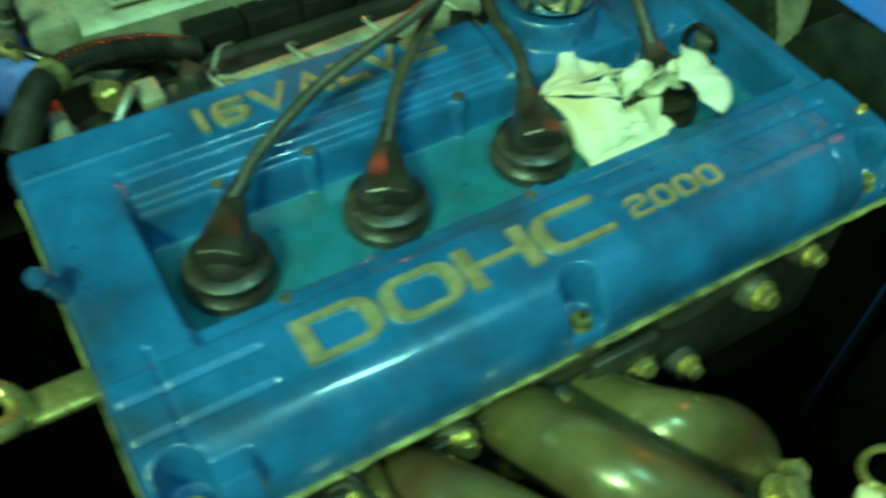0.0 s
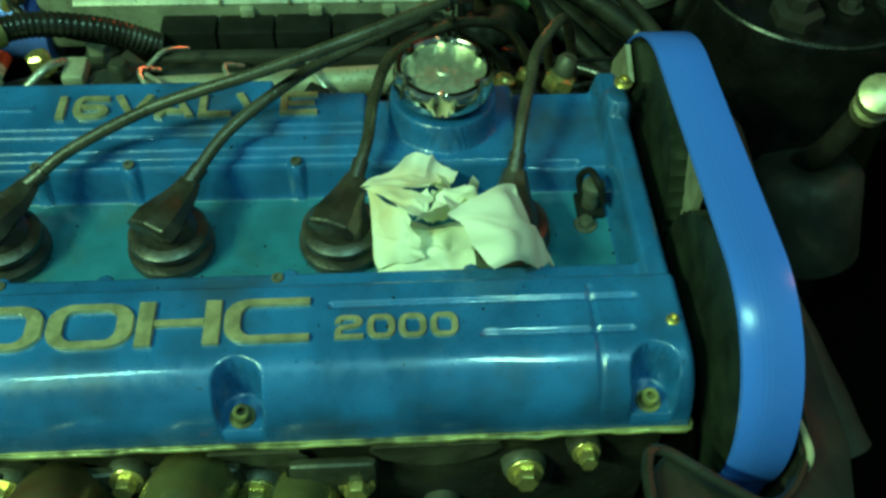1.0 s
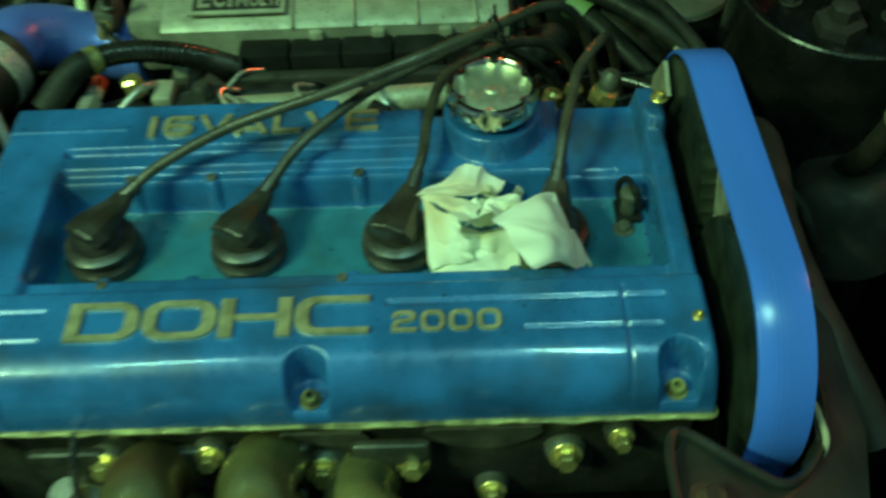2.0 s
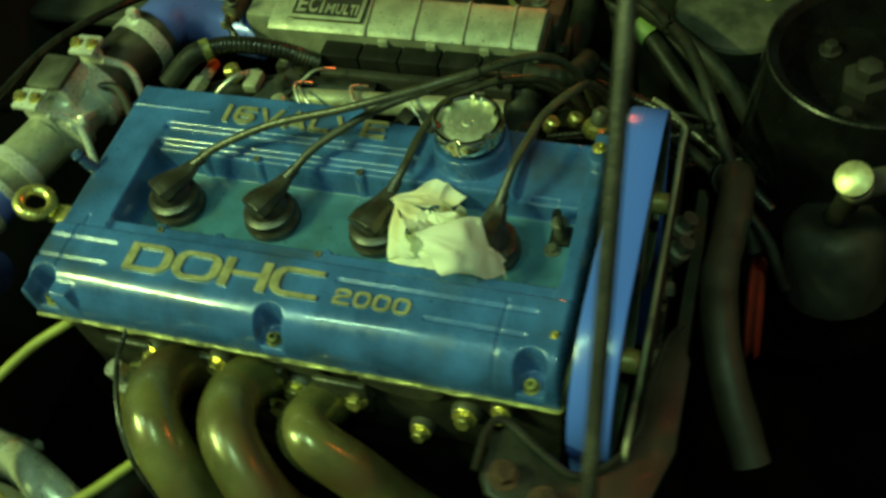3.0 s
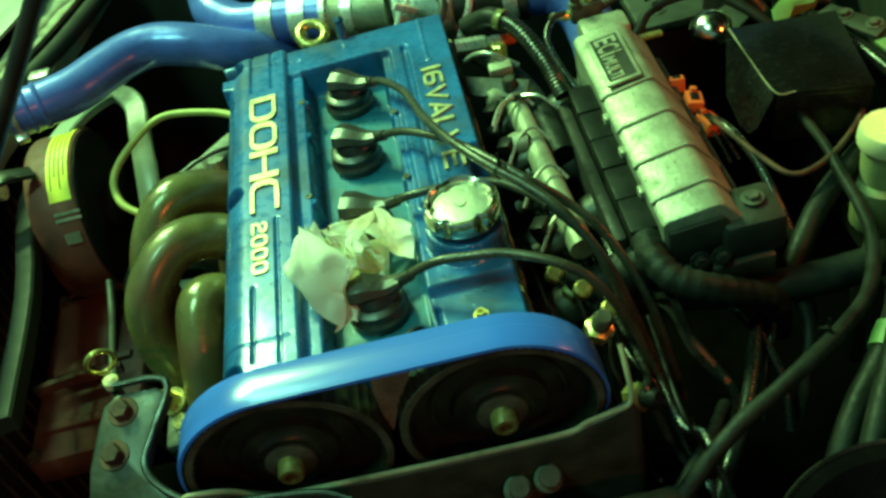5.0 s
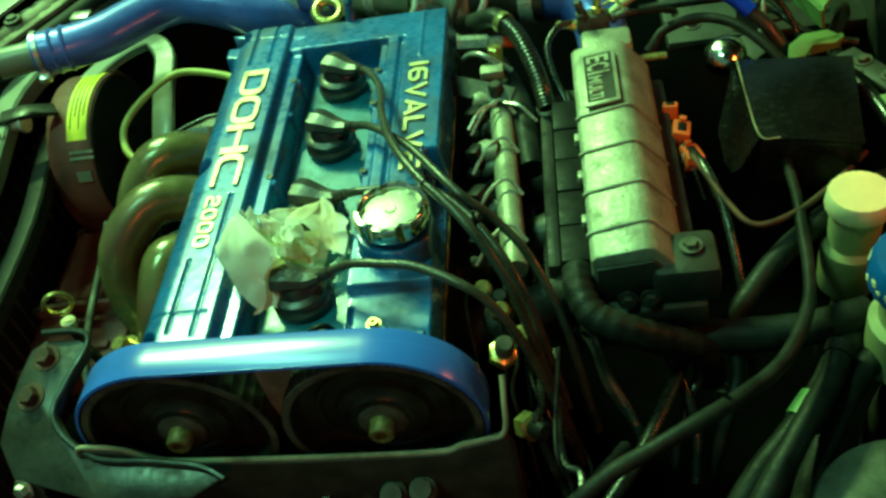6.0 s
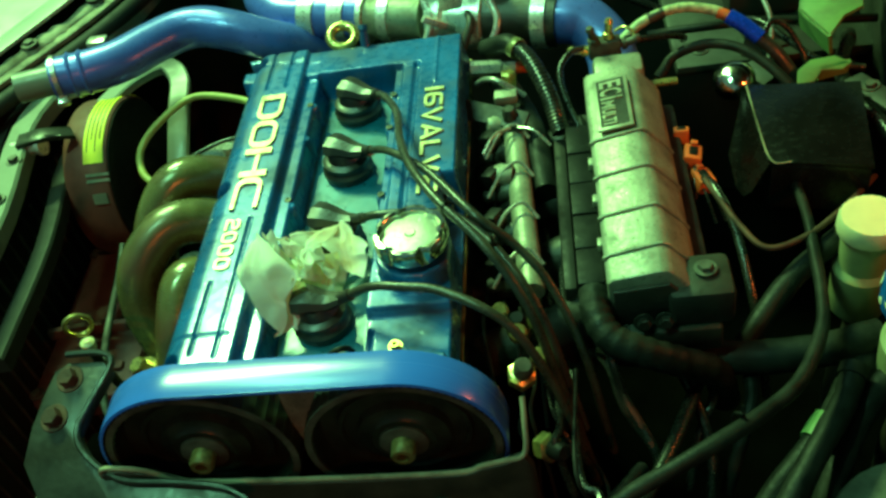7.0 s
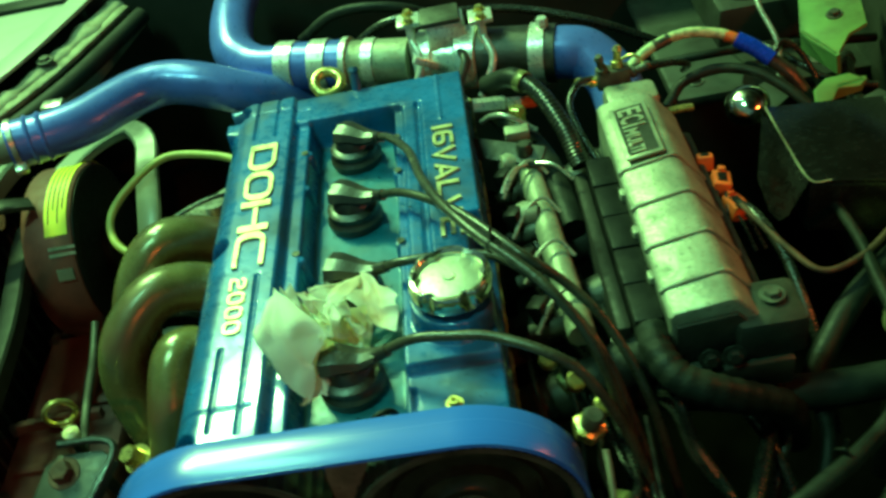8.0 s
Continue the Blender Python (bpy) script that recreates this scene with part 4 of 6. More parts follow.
# ---- intake side ----
def plenum():
    ob = thing("intake_plenum", "grey cast aluminium intake plenum with raised ribs", "intake plenum", (0.222, -0.003, 0.006))
    # cross section: flat top that slopes and rounds off towards the firewall
    sec = [(0.0, -0.05), (0.0, -0.004), (0.004, 0.0)] + [(0.040, 0.0055), (0.045, 0.0050), (0.0485, 0.0030), (0.051, 0.0), (0.067, -0.0205), (0.071, -0.028), (0.072, -0.05)]
    lay = Matrix.Rotation(radians(90), 4, "X")
    part("body", prism(sec, 0.270, Matrix.Translation((0, 0.285, 0)) @ lay, 0.003), ALU, ob)
    for y in (0.041, 0.086, 0.135, 0.183):
        s2 = [(x + (-0.0003 if x < 0.03 else 0.0003), z + 0.0009) for x, z in sec[1:-1]]
        rib = tube([(x, y + 0.004 * x / 0.06, z) for x, z in s2], 0.0015, 8, 2)
        part("rib", rib, ALU, ob)
    part("flange", boxed(-0.008, 0.085, 0.000, 0.290, -0.075, -0.048, 0.004), GRIME, ob, "grimy lower flange")
    part("end_boss", boxed(0.045, 0.095, 0.005, 0.05, -0.05, -0.014, 0.006), GRIME, ob)
    part("end_plate", prism([(0.004, -0.048), (0.004, -0.010), (0.046, -0.006), (0.066, -0.030), (0.066, -0.048)], 0.004, Matrix.Translation((0, 0.0152, 0)) @ lay, 0.001), GRIME, ob, "oil-stained end plate")
    part("rear_neck", boxed(0.010, 0.058, 0.283, 0.315, -0.05, 0.002, 0.006), ALU, ob)
    plate = part("name_plate", boxed(0.008, 0.040, 0.188, 0.264, 0.0035, 0.0062, 0.0010, 2, pose(0, 0, 0.0, 0, -8, 0)), ALU, ob, "raised plate with cast writing")
    turn = pose(0, 0, 0.0, 0, -8, 0) @ Matrix.Rotation(radians(-90), 4, "Z")
    part("plate_recess", boxed(0.0115, 0.0365, 0.192, 0.260, 0.0060, 0.0066, 0.0), IRON, ob, "dark sunk field").matrix_local = pose(0, 0, 0.0, 0, -8, 0)
    for c, y, w in (("E", 0.256, 0.010), ("C", 0.2445, 0.010), ("I", 0.232, 0.003)):
        letter(c, ob, pose(0, 0, 0.0, 0, -8, 0) @ Matrix.Translation((0.0140, y, 0.0065)) @ Matrix.Rotation(radians(-90), 4, "Z"), w, 0.020, 0.0012, ALU)
    for c, y, w in (("M", 0.226, 0.009), ("U", 0.2155, 0.007), ("L", 0.207, 0.005), ("T", 0.2015, 0.006), ("I", 0.195, 0.002)):
        letter(c, ob, pose(0, 0, 0.0, 0, -8, 0) @ Matrix.Translation((0.0140, y, 0.0065)) @ Matrix.Rotation(radians(-90), 4, "Z"), w, 0.012, 0.0012, ALU)
    for k in range(4):
        y = 0.03 + 0.075 * k
        part("intake_runner", tube([(0.0, y, -0.045), (-0.05, y - 0.004, -0.065), (-0.115, y - 0.008, -0.09)], 0.019, 18, 6), GRIME, ob)
    for y in (0.060, 0.112, 0.160):
        part("edge_lug", boxed(-0.004, 0.002, y, y + 0.010, -0.016, -0.006, 0.0015), ALU, ob)
    for y in (0.012, 0.040):
        bolt(ob, (0.018 + 0.6 * y, 0.006, -0.040), (0, -1, 0.2), 0.0055, 0.006, GRIME, False)
    bolt(ob, (0.075, 0.03, -0.012), (0, 0, 1), 0.006, 0.005, DARKALU, False)
    return ob


plenum()


def harness():
    ob = thing("wiring_loom", "black taped wiring loom in ribbed segments", "wiring")
    y = 0.222
    k = 0
    while y > 0.03:
        ln = 0.040
        part("segment", boxed(0.200, 0.2215, y - ln + 0.0012, y, -0.036, -0.006 - 0.0005 * (k % 2), 0.0018), BLACK, ob)
        y -= ln
        k += 1
    part("lower_tray", boxed(0.188, 0.1995, 0.030, 0.222, -0.060, -0.018, 0.004), IRON, ob)
    part("bent_end", tube([(0.211, 0.024, -0.017), (0.212, 0.000, -0.020), (0.222, -0.018, -0.026), (0.245, -0.026, -0.035), (0.272, -0.022, -0.055), (0.30, -0.012, -0.085), (0.31, -0.005, -0.13)], 0.012, 16, 8, None, 1.0, lambda u: 1 + 0.05 * math.sin(u * 90)), HOSE, ob, "ribbed conduit")
    return ob


harness()


def fuel_rail():
    ob = thing("fuel_rail", "tubular metal fuel rail with injectors", "fuel rail")
    part("rail", tube([(0.152, 0.235, -0.018), (0.163, 0.03, -0.018)], 0.0105, 20, 2), ALU, ob)
    for k in range(4):
        y = 0.05 + 0.055 * k
        x = 0.162 - 0.01 * k / 4
        part("injector", lathe([(0.007, 0), (0.009, 0.004), (0.009, 0.02), (0.006, 0.024), (0.006, 0.032)], 16, axis((x - 0.004, y, -0.02), (-1, 0.1, -0.35))), DARKALU, ob)
        part("connector", boxed(-0.008, 0.008, -0.007, 0.007, 0.0, 0.018, 0.002, 2, axis((x - 0.022, y + 0.004, -0.02), (-0.3, 0.2, 1))), BLACK, ob)
        part("clip_wire", tube([(x + 0.012, y + 0.002, -0.010), (x, y + 0.012, 0.000), (x - 0.016, y + 0.004, -0.004), (x - 0.030, y - 0.012, -0.018)], 0.0016, 8, 6), STEEL, ob)
    part("union", lathe([(0.008, 0), (0.008, 0.03), (0.006, 0.032), (0.006, 0.045)], 6, axis((0.112, 0.318, 0.006), (1, 0, -0.1))), STEEL, ob)
    part("union_tip", lathe([(0.005, 0), (0.0055, 0.002), (0.0055, 0.014), (0.004, 0.016)], 14, axis((0.156, 0.318, 0.0015), (1, 0, -0.1))), PLUGRED, ob, "orange brass tip")
    part("regulator", lathe([(0.008, 0), (0.011, 0.003), (0.011, 0.012), (0.007, 0.015)], 20, axis((0.150, 0.250, -0.016), (0, 0.2, 1))), DARKALU, ob)
    return ob


fuel_rail()


def hose(name, pts, r, mat, label, rad=None, cat="hose", seg=14, steps=9):
    return solid(name, tube(pts, r, seg, steps, None, 1.0, rad), mat, label, cat)


ch = thing("corrugated_hose", "black corrugated conduit with a smooth sleeve beside the fuel rail", "hose")
run = [(0.128, 0.345, 0.010), (0.150, 0.325, 0.026), (0.172, 0.296, 0.024), (0.188, 0.255, 0.008), (0.196, 0.222, -0.012)]
part("conduit", tube(run, 0.0084, 16, 40, None, 1.0, lambda u: 1 + 0.045 * math.sin(u * 260)), CABLE, ch)
part("sleeve", tube(run[:2] + [(0.160, 0.313, 0.027)], 0.0098, 18, 8), HOSE, ch, "smooth rubber sleeve")
part("cable_tie", tube([(0.158, 0.3155, 0.0268), (0.1605, 0.3125, 0.0270), (0.163, 0.3095, 0.0269)], 0.0104, 18, 3), GASKET, ch, "yellowed tape band")

# hood and its prop
hood = thing("hood", "dark underside of the raised hood", "car hood")
bm = bmesh.new()
box(bm, 0, 1.15, -0.70, 0.85, -0.012, 0.012, 0.006, 2, Matrix.Translation((0.66, 0, 0.18)) @ Matrix.Rotation(radians(180 + 49), 4, "Y"))
part("skin", bm, BAYPAINT, hood)
for yy in (-0.55, 0.07, 0.7):
    part("stiffener", boxed(0.05, 1.1, yy - 0.03, yy + 0.03, 0.012, 0.03, 0.008, 2, Matrix.Translation((0.66, 0, 0.18)) @ Matrix.Rotation(radians(180 + 49), 4, "Y")), BAYPAINT, hood)
prop = thing("hood_prop", "dark metal hood prop rod", "prop rod")
D = Vector((0.641, 0.035, 0.767))
P = Vector((-0.079, -0.114, 0.339))
part("rod", tube([P - D * 0.62, P, P + D * 0.60], 0.0034, 12, 3), RUBBER, prop)
part("grip", tube([P - D * 0.30, P + D * 0.20], 0.0042, 12, 3), RUBBER, prop, "rubber sleeve")


# ---- things on the exhaust side ----
def dipstick():
    ob = thing("dipstick", "oil dipstick with a brass ring handle and pale seal", "dipstick")
    pts = [(0.011 * math.cos(t), 0, 0.014 * math.sin(t)) for t in (2 * math.pi * i / 20 for i in range(21))]
    bm = tube(pts, 0.0021, 8, 2)
    bmesh.ops.transform(bm, matrix=pose(-0.236, 0.044, -0.022, 10, 0, 25), verts=bm.verts)
    part("ring_handle", bm, GOLD, ob)
    part("seal", lathe([(0.0035, 0), (0.0065, 0.002), (0.0065, 0.009), (0.004, 0.011)], 16, axis((-0.239, 0.044, -0.054), (0.1, 0, 1))), CREAM, ob)
    part("tube", tube([(-0.239, 0.044, -0.054), (-0.240, 0.048, -0.10), (-0.225, 0.055, -0.22), (-0.19, 0.06, -0.34)], 0.0045, 10, 6), IRON, ob)
    return ob


dipstick()


def mount_bracket():
    ob = thing("mount_bracket", "pressed steel engine mount bracket with two rusty bolts", "bracket")
    outline = [(-0.198, -0.046), (-0.188, -0.040), (-0.160, -0.041), (-0.150, -0.050), (-0.163, -0.078), (-0.170, -0.098), (-0.158, -0.116), (-0.130, -0.132), (-0.09, -0.136), (-0.055, -0.141), (-0.035, -0.150), (-0.06, -0.163), (-0.13, -0.162), (-0.196, -0.142), (-0.212, -0.116), (-0.210, -0.088), (-0.204, -0.066)]
    bm = prism(outline, 0.006, None, 0.002)
    bmesh.ops.transform(bm, matrix=Matrix.Translation((-0.18, -0.07, 0.016)) @ Matrix.Rotation(radians(20), 4, "X") @ Matrix.Translation((0.18, 0.07, 0)), verts=bm.verts)
    part("plate", bm, BRACKET, ob)
    edge = [(x, y, 0.026 + 0.364 * (y + 0.07)) for x, y in outline[1:11]]
    part("rolled_edge", tube(edge, 0.0026, 8, 5), BRACKET, ob)
    # web coloured near black for the shade under the bracket
    part("web", boxed(-0.196, -0.160, -0.135, -0.060, -0.30, -0.03, 0.01), SHADEBLACK, ob)
    for p in ((-0.184, -0.056, 0.0265), (-0.192, -0.084, 0.0165)):
        bolt(ob, p, (0, -0.34, 0.94), 0.0072, 0.009, RUST, False, True, "rusty_bolt")
    return ob


mount_bracket()


def looped(name, pts, r, mat, label, cat="cable", steps=8, seg=10):
    return hose(name, pts, r, mat, label, None, cat, seg, steps)


looped("sensor_cable", [(-0.112, 0.330, -0.02), (-0.150, 0.355, -0.018), (-0.205, 0.370, -0.018), (-0.240, 0.345, -0.026), (-0.262, 0.318, -0.040), (-0.258, 0.290, -0.052), (-0.236, 0.270, -0.060), (-0.20, 0.25, -0.07)], 0.0040, OLIVE, "yellow green sensor cable looping to the manifold")
looped("sensor_wire", [(-0.112, 0.272, -0.008), (-0.150, 0.262, -0.006), (-0.195, 0.240, -0.018), (-0.225, 0.212, -0.05), (-0.238, 0.17, -0.10)], 0.0022, CABLE, "thin dark wire beside the manifold")
looped("oil_pipe", [(-0.288, 0.235, -0.105), (-0.286, 0.196, -0.116), (-0.283, 0.140, -0.124), (-0.272, 0.092, -0.122), (-0.262, 0.04, -0.14), (-0.235, 0.0, -0.20)], 0.0038, DARKALU, "thin metal oil pipe running down past the manifold")


def turbo():
    ob = thing("turbocharger", "cast turbocharger housing below the manifold", "turbocharger", (-0.24, 0.30, -0.20))
    bm = bmesh.new()
    pts = [((0.05 + 0.010 * i / 20) * math.cos(2 * math.pi * i / 20), 0.0, (0.05 + 0.010 * i / 20) * math.sin(2 * math.pi * i / 20)) for i in range(20)]
    tube(pts, 0.024, 16, 3, bm, 1.0, lambda u: 0.7 + 0.4 * u)
    part("volute", bm, GRIME, ob)
    part("snout", lathe([(0.032, 0), (0.032, 0.02), (0.028, 0.022), (0.028, 0.05), (0.031, 0.052), (0.031, 0.06)], 28, axis((0, -0.02, 0), (0, -1, 0))), ALU, ob)
    part("core", lathe([(0.03, 0), (0.04, 0.01), (0.04, 0.05), (0.03, 0.06)], 24, axis((0, 0.02, 0), (0, 1, 0))), IRON, ob)
    return ob


turbo()


def fan_drum():
    ob = thing("cooling_fan", "black drum shaped cooling fan housing with a yellow sticker", "cooling fan", (-0.335, 0.386, -0.127))
    w = axis((0, 0, 0), (1, 0, 0))
    r = 0.095
    part("housing", lathe([(r - 0.012, -0.034), (r - 0.002, -0.032), (r, -0.028), (r, 0.018), (r - 0.002, 0.021), (r - 0.004, 0.021)], 56, w), REDBROWN, ob, "grimy brown drum")
    part("front_disc", lathe([(r - 0.004, 0.018), (r - 0.004, 0.0225), (r - 0.008, 0.024), (0.074, 0.022), (0.030, 0.023)], 56, w), BLACK, ob, "matt black round cover")
    part("hub", lathe([(0.028, 0.022), (0.028, 0.030), (0.022, 0.033)], 24, w), BLACK, ob)

    def patch(a0, a1, x0, x1, h):
        bm = bmesh.new()
        rows = []
        n = max(2, int((a1 - a0) / 4))
        for k in range(n + 1):
            t = radians(a0 + (a1 - a0) * k / n)
            rows.append([bm.verts.new((x, (r + o) * math.sin(t), (r + o) * math.cos(t))) for x, o in ((x0, 0.0002), (x0, h), (x1, h), (x1, 0.0002))])
        for p, q in zip(rows, rows[1:]):
            for e in range(4):
                bm.faces.new((p[e], p[(e + 1) % 4], q[(e + 1) % 4], q[e]))
        bm.faces.new(rows[0])
        bm.faces.new(rows[-1][::-1])
        return bm

    st = part("sticker", patch(-42, 46, -0.006, 0.018, 0.0008), YELLOW, ob, "yellow warning sticker")
    for k in range(4):
        part("print_line", patch(-34 + 9 * (k % 2), 20 + 5 * (k % 3), -0.002 + 0.005 * k, -0.0009 + 0.005 * k, 0.0012), PRINT, st)
    for t in (-50, -54):
        part("trim_line", patch(t - 1, t + 1, -0.004, 0.024, 0.0016), ALU, ob, "thin pale trim line")
    part("clip_plate", patch(-70, -63, 0.000, 0.017, 0.0024), BODY, ob, "pale clip plate")
    part("print_block", patch(28, 38, -0.002, 0.015, 0.0012), PLUGRED, st)
    return ob


fan_drum()


def strip(points, w, h, mat, parent, name, label=""):
    """A bent bar of flat box section along a line."""
    bm = bmesh.new()
    path = spline(points, 4)
    rings = []
    for k, q in enumerate(path):
        d = (path[min(k + 1, len(path) - 1)] - path[max(k - 1, 0)]).normalized()
        sd = d.cross(Vector((0, 0, 1))).normalized()
        rings.append([bm.verts.new(q + sd * a * w / 2 + Vector((0, 0, b * h / 2))) for a, b in ((-1, -1), (1, -1), (1, 0.7), (0.8, 1), (-0.8, 1), (-1, 0.7))])
    for a, b in zip(rings, rings[1:]):
        for e in range(6):
            bm.faces.new((a[e], a[(e + 1) % 6], b[(e + 1) % 6], b[e]))
    bm.faces.new(rings[0][::-1])
    bm.faces.new(rings[-1])
    return part(name, bm, mat, parent, label, 30)


def nose_beam():
    ob = thing("radiator_support", "dark painted steel radiator support beam", "car body")
    pts = [(-0.385, 0.06, -0.035), (-0.392, 0.217, -0.035), (-0.412, 0.36, -0.03), (-0.385, 0.446, -0.022), (-0.340, 0.56, -0.012), (-0.30, 0.72, -0.01)]
    strip(pts, 0.030, 0.020, BODY, ob, "beam")
    strip([(x - 0.030, y + 0.01, z - 0.012) for x, y, z in pts], 0.012, 0.03, BAYPAINT, ob, "rear_flange")
    strip([(x + 0.03, y, z - 0.05) for x, y, z in pts[:4]], 0.02, 0.02, BAYPAINT, ob, "lower_beam")
    strip([(-0.405, 0.33, -0.02), (-0.375, 0.335, -0.018), (-0.35, 0.35, -0.03)], 0.022, 0.006, BRACKET, ob, "bracket_tab")
    for x, y in ((-0.400, 0.30), (-0.393, 0.235), (-0.362, 0.505)):
        bolt(ob, (x, y, -0.024), (0, 0, 1), 0.006, 0.006, DARKALU, False)
    part("stub", lathe([(0.009, 0), (0.009, 0.03), (0.012, 0.031), (0.012, 0.036)], 18, axis((-0.415, 0.330, -0.03), (1, 0.02, 0.05))), POLISHED, ob, "bright metal stub")
    part("stub_clip", boxed(-0.36, -0.335, 0.475, 0.492, -0.01, 0.008, 0.003), STEEL, ob)
    return ob


nose_beam()


def fender():
    ob = thing("fender", "pale painted front fender edge under green light", "car body")
    top = [(-0.90, 0.40), (-0.50, 0.40), (-0.450, 0.49), (-0.398, 0.60), (-0.355, 0.72), (-0.31, 0.95), (-0.90, 0.95)]
    part("skin", prism(top, 0.008, Matrix.Translation((0, 0, 0.020)), 0.003), FENDER, ob)
    inner = [(-0.490, 0.38, 0.008), (-0.430, 0.47, 0.010), (-0.375, 0.56, 0.012), (-0.318, 0.70, 0.014)]
    rough = lambda q: lambda u: 1 + 0.55 * noise.noise(Vector((u * 9, q, 0))) + 0.4 * noise.noise(Vector((u * 27, q, 3)))
    part("seam", tube(inner, 0.014, 12, 20, None, 0.45, rough(1.5)), SEAM, ob, "pale crumpled sealing seam")
    strip([(x - 0.020, y + 0.012, z + 0.012 + 0.004 * k) for k, (x, y, z) in enumerate(inner)], 0.030, 0.005, FENDER, ob, "hem", "pale folded hem along the fender")
    strip([(x + 0.014, y - 0.010, z - 0.002) for x, y, z in inner], 0.014, 0.006, SEAM, ob, "sealing_strip", "pale cracked sealing strip")
    part("channel", tube([(x + 0.035, y - 0.02, z - 0.012) for x, y, z in inner], 0.011, 10, 8), BAYPAINT, ob)
    for k in range(3):
        x, y, z = inner[k]
        bolt(ob, (x + 0.004, y + 0.004, z + 0.008), (0, 0, 1), 0.007, 0.005, DARKALU, False)
    return ob


fender()
rad = thing("radiator", "dark radiator with a top tank and fine fins", "radiator")
part("core", boxed(-0.465, -0.435, -0.35, 0.55, -0.45, -0.10, 0.004), BAYPAINT, rad)
part("top_tank", boxed(-0.475, -0.425, -0.35, 0.55, -0.10, -0.062, 0.010), BLACK, rad)
for k in range(40):
    part("fin", boxed(-0.4345, -0.432, -0.345 + 0.0222 * k, -0.342 + 0.0222 * k, -0.44, -0.105, 0), DARKALU, rad)
part("tank_cap", lathe([(0.026, 0), (0.028, 0.004), (0.026, 0.010), (0.012, 0.013)], 24, axis((-0.45, 0.12, -0.062), (0, 0, 1))), DARKALU, rad)
hs = thing("heat_shield", "dark red heat shield plate", "heat shield")
part("plate", boxed(-0.42, -0.30, 0.12, 0.36, -0.26, -0.22, 0.01), REDBROWN, hs)
for y in (0.16, 0.24, 0.32):
    part("pressed_rib", boxed(-0.405, -0.315, y - 0.006, y + 0.006, -0.222, -0.214, 0.003), REDBROWN, hs)
for x, y in ((-0.41, 0.13), (-0.31, 0.13), (-0.41, 0.35)):
    bolt(hs, (x, y, -0.220), (0, 0, 1), 0.006, 0.005, RUST, False)


# ---- things on the intake side ----
def relay_box():
    ob = thing("relay_box", "black plastic box with a pointed side flap", "relay box")
    top = [(0.377, 0.170), (0.455, 0.150), (0.475, 0.270), (0.378, 0.285)]
    part("box", prism(top, 0.05, Matrix.Translation((0, 0, -0.084)), 0.003), GLOSS, ob)
    part("lid", prism([(x + 0.002 * (1 if x > 0.4 else -1), y) for x, y in top], 0.004, Matrix.Translation((0, 0, -0.034)), 0.001), GLOSS, ob)
    bm = bmesh.new()
    ring = [bm.verts.new(q) for q in ((0.376, 0.171, -0.0305), (0.361, 0.172, -0.066), (0.355, 0.176, -0.074), (0.350, 0.184, -0.070), (0.348, 0.215, -0.055), (0.371, 0.278, -0.0305))]
    bm.faces.new(ring)
    bmesh.ops.solidify(bm, geom=list(bm.faces), thickness=0.002)
    part("flap", bm, GLOSS, ob, "thin glossy side flap")
    part("edge_cord", tube([(0.375, 0.282, -0.028), (0.374, 0.225, -0.028), (0.3755, 0.170, -0.0285), (0.392, 0.165, -0.029)], 0.0008, 6, 5), SEAM, ob, "pale cord along the flap seam")
    return ob


relay_box()


def bottle(name, label, place, r, h, cap_r, cap_h, capmat, patches=0):
    ob = thing(name, label, "bottle", place)
    part("tank", lathe([(r * 0.7, -h), (r, -h + 0.01), (r * 1.05, -h * 0.45), (r * 0.85, -h * 0.40), (r * 0.9, -h * 0.12), (cap_r * 0.85, -0.006), (cap_r * 0.85, 0.0)], 28), MILKY, ob, "stained milky plastic tank")
    cap = part("cap", lathe([(cap_r, -cap_h * 0.15), (cap_r * 1.03, 0), (cap_r, cap_h * 0.75), (cap_r * 0.94, cap_h * 0.93), (cap_r * 0.5, cap_h)], 48, None, None, lambda a, z: 1 + 0.012 * math.cos(24 * a)), capmat, ob)
    random.seed(11)
    for k in range(patches):
        a = 2 * math.pi * k / patches + random.uniform(-0.2, 0.2)
        z = cap_h * (0.10 + 0.22 * (k % 2) + random.uniform(-0.06, 0.16))
        m = Matrix.Rotation(a, 4, "Z") @ Matrix.Translation((cap_r * 1.015, 0, z)) @ Matrix.Rotation(radians(90), 4, "Y")
        q = cap_r * random.choice((0.05, 0.08, 0.12, 0.17))
        n = 9
        part("flake", prism([(q * random.uniform(0.45, 1.1) * math.cos(2 * math.pi * e / n), 1.3 * q * random.uniform(0.45, 1.1) * math.sin(2 * math.pi * e / n)) for e in range(n)], 0.0009, m), CREAM, cap, "peeling pale label")
    part("outlet", tube([(0, 0, -h + 0.004), (0.0, -0.004, -h - 0.02), (-0.01, -0.012, -h - 0.06), (-0.012, -0.02, -h - 0.16)], r * 0.42, 14, 6), RUBBER, ob)
    return ob


bottle("fluid_reservoir", "milky fluid reservoir with a cream screw cap", (0.433, 0.077, -0.030), 0.023, 0.10, 0.0248, 0.015, CREAM)
bottle("brake_reservoir", "milky reservoir with a blue cap and peeling label", (0.452, -0.019, -0.015), 0.031, 0.10, 0.038, 0.025, BLUECAP, 26)


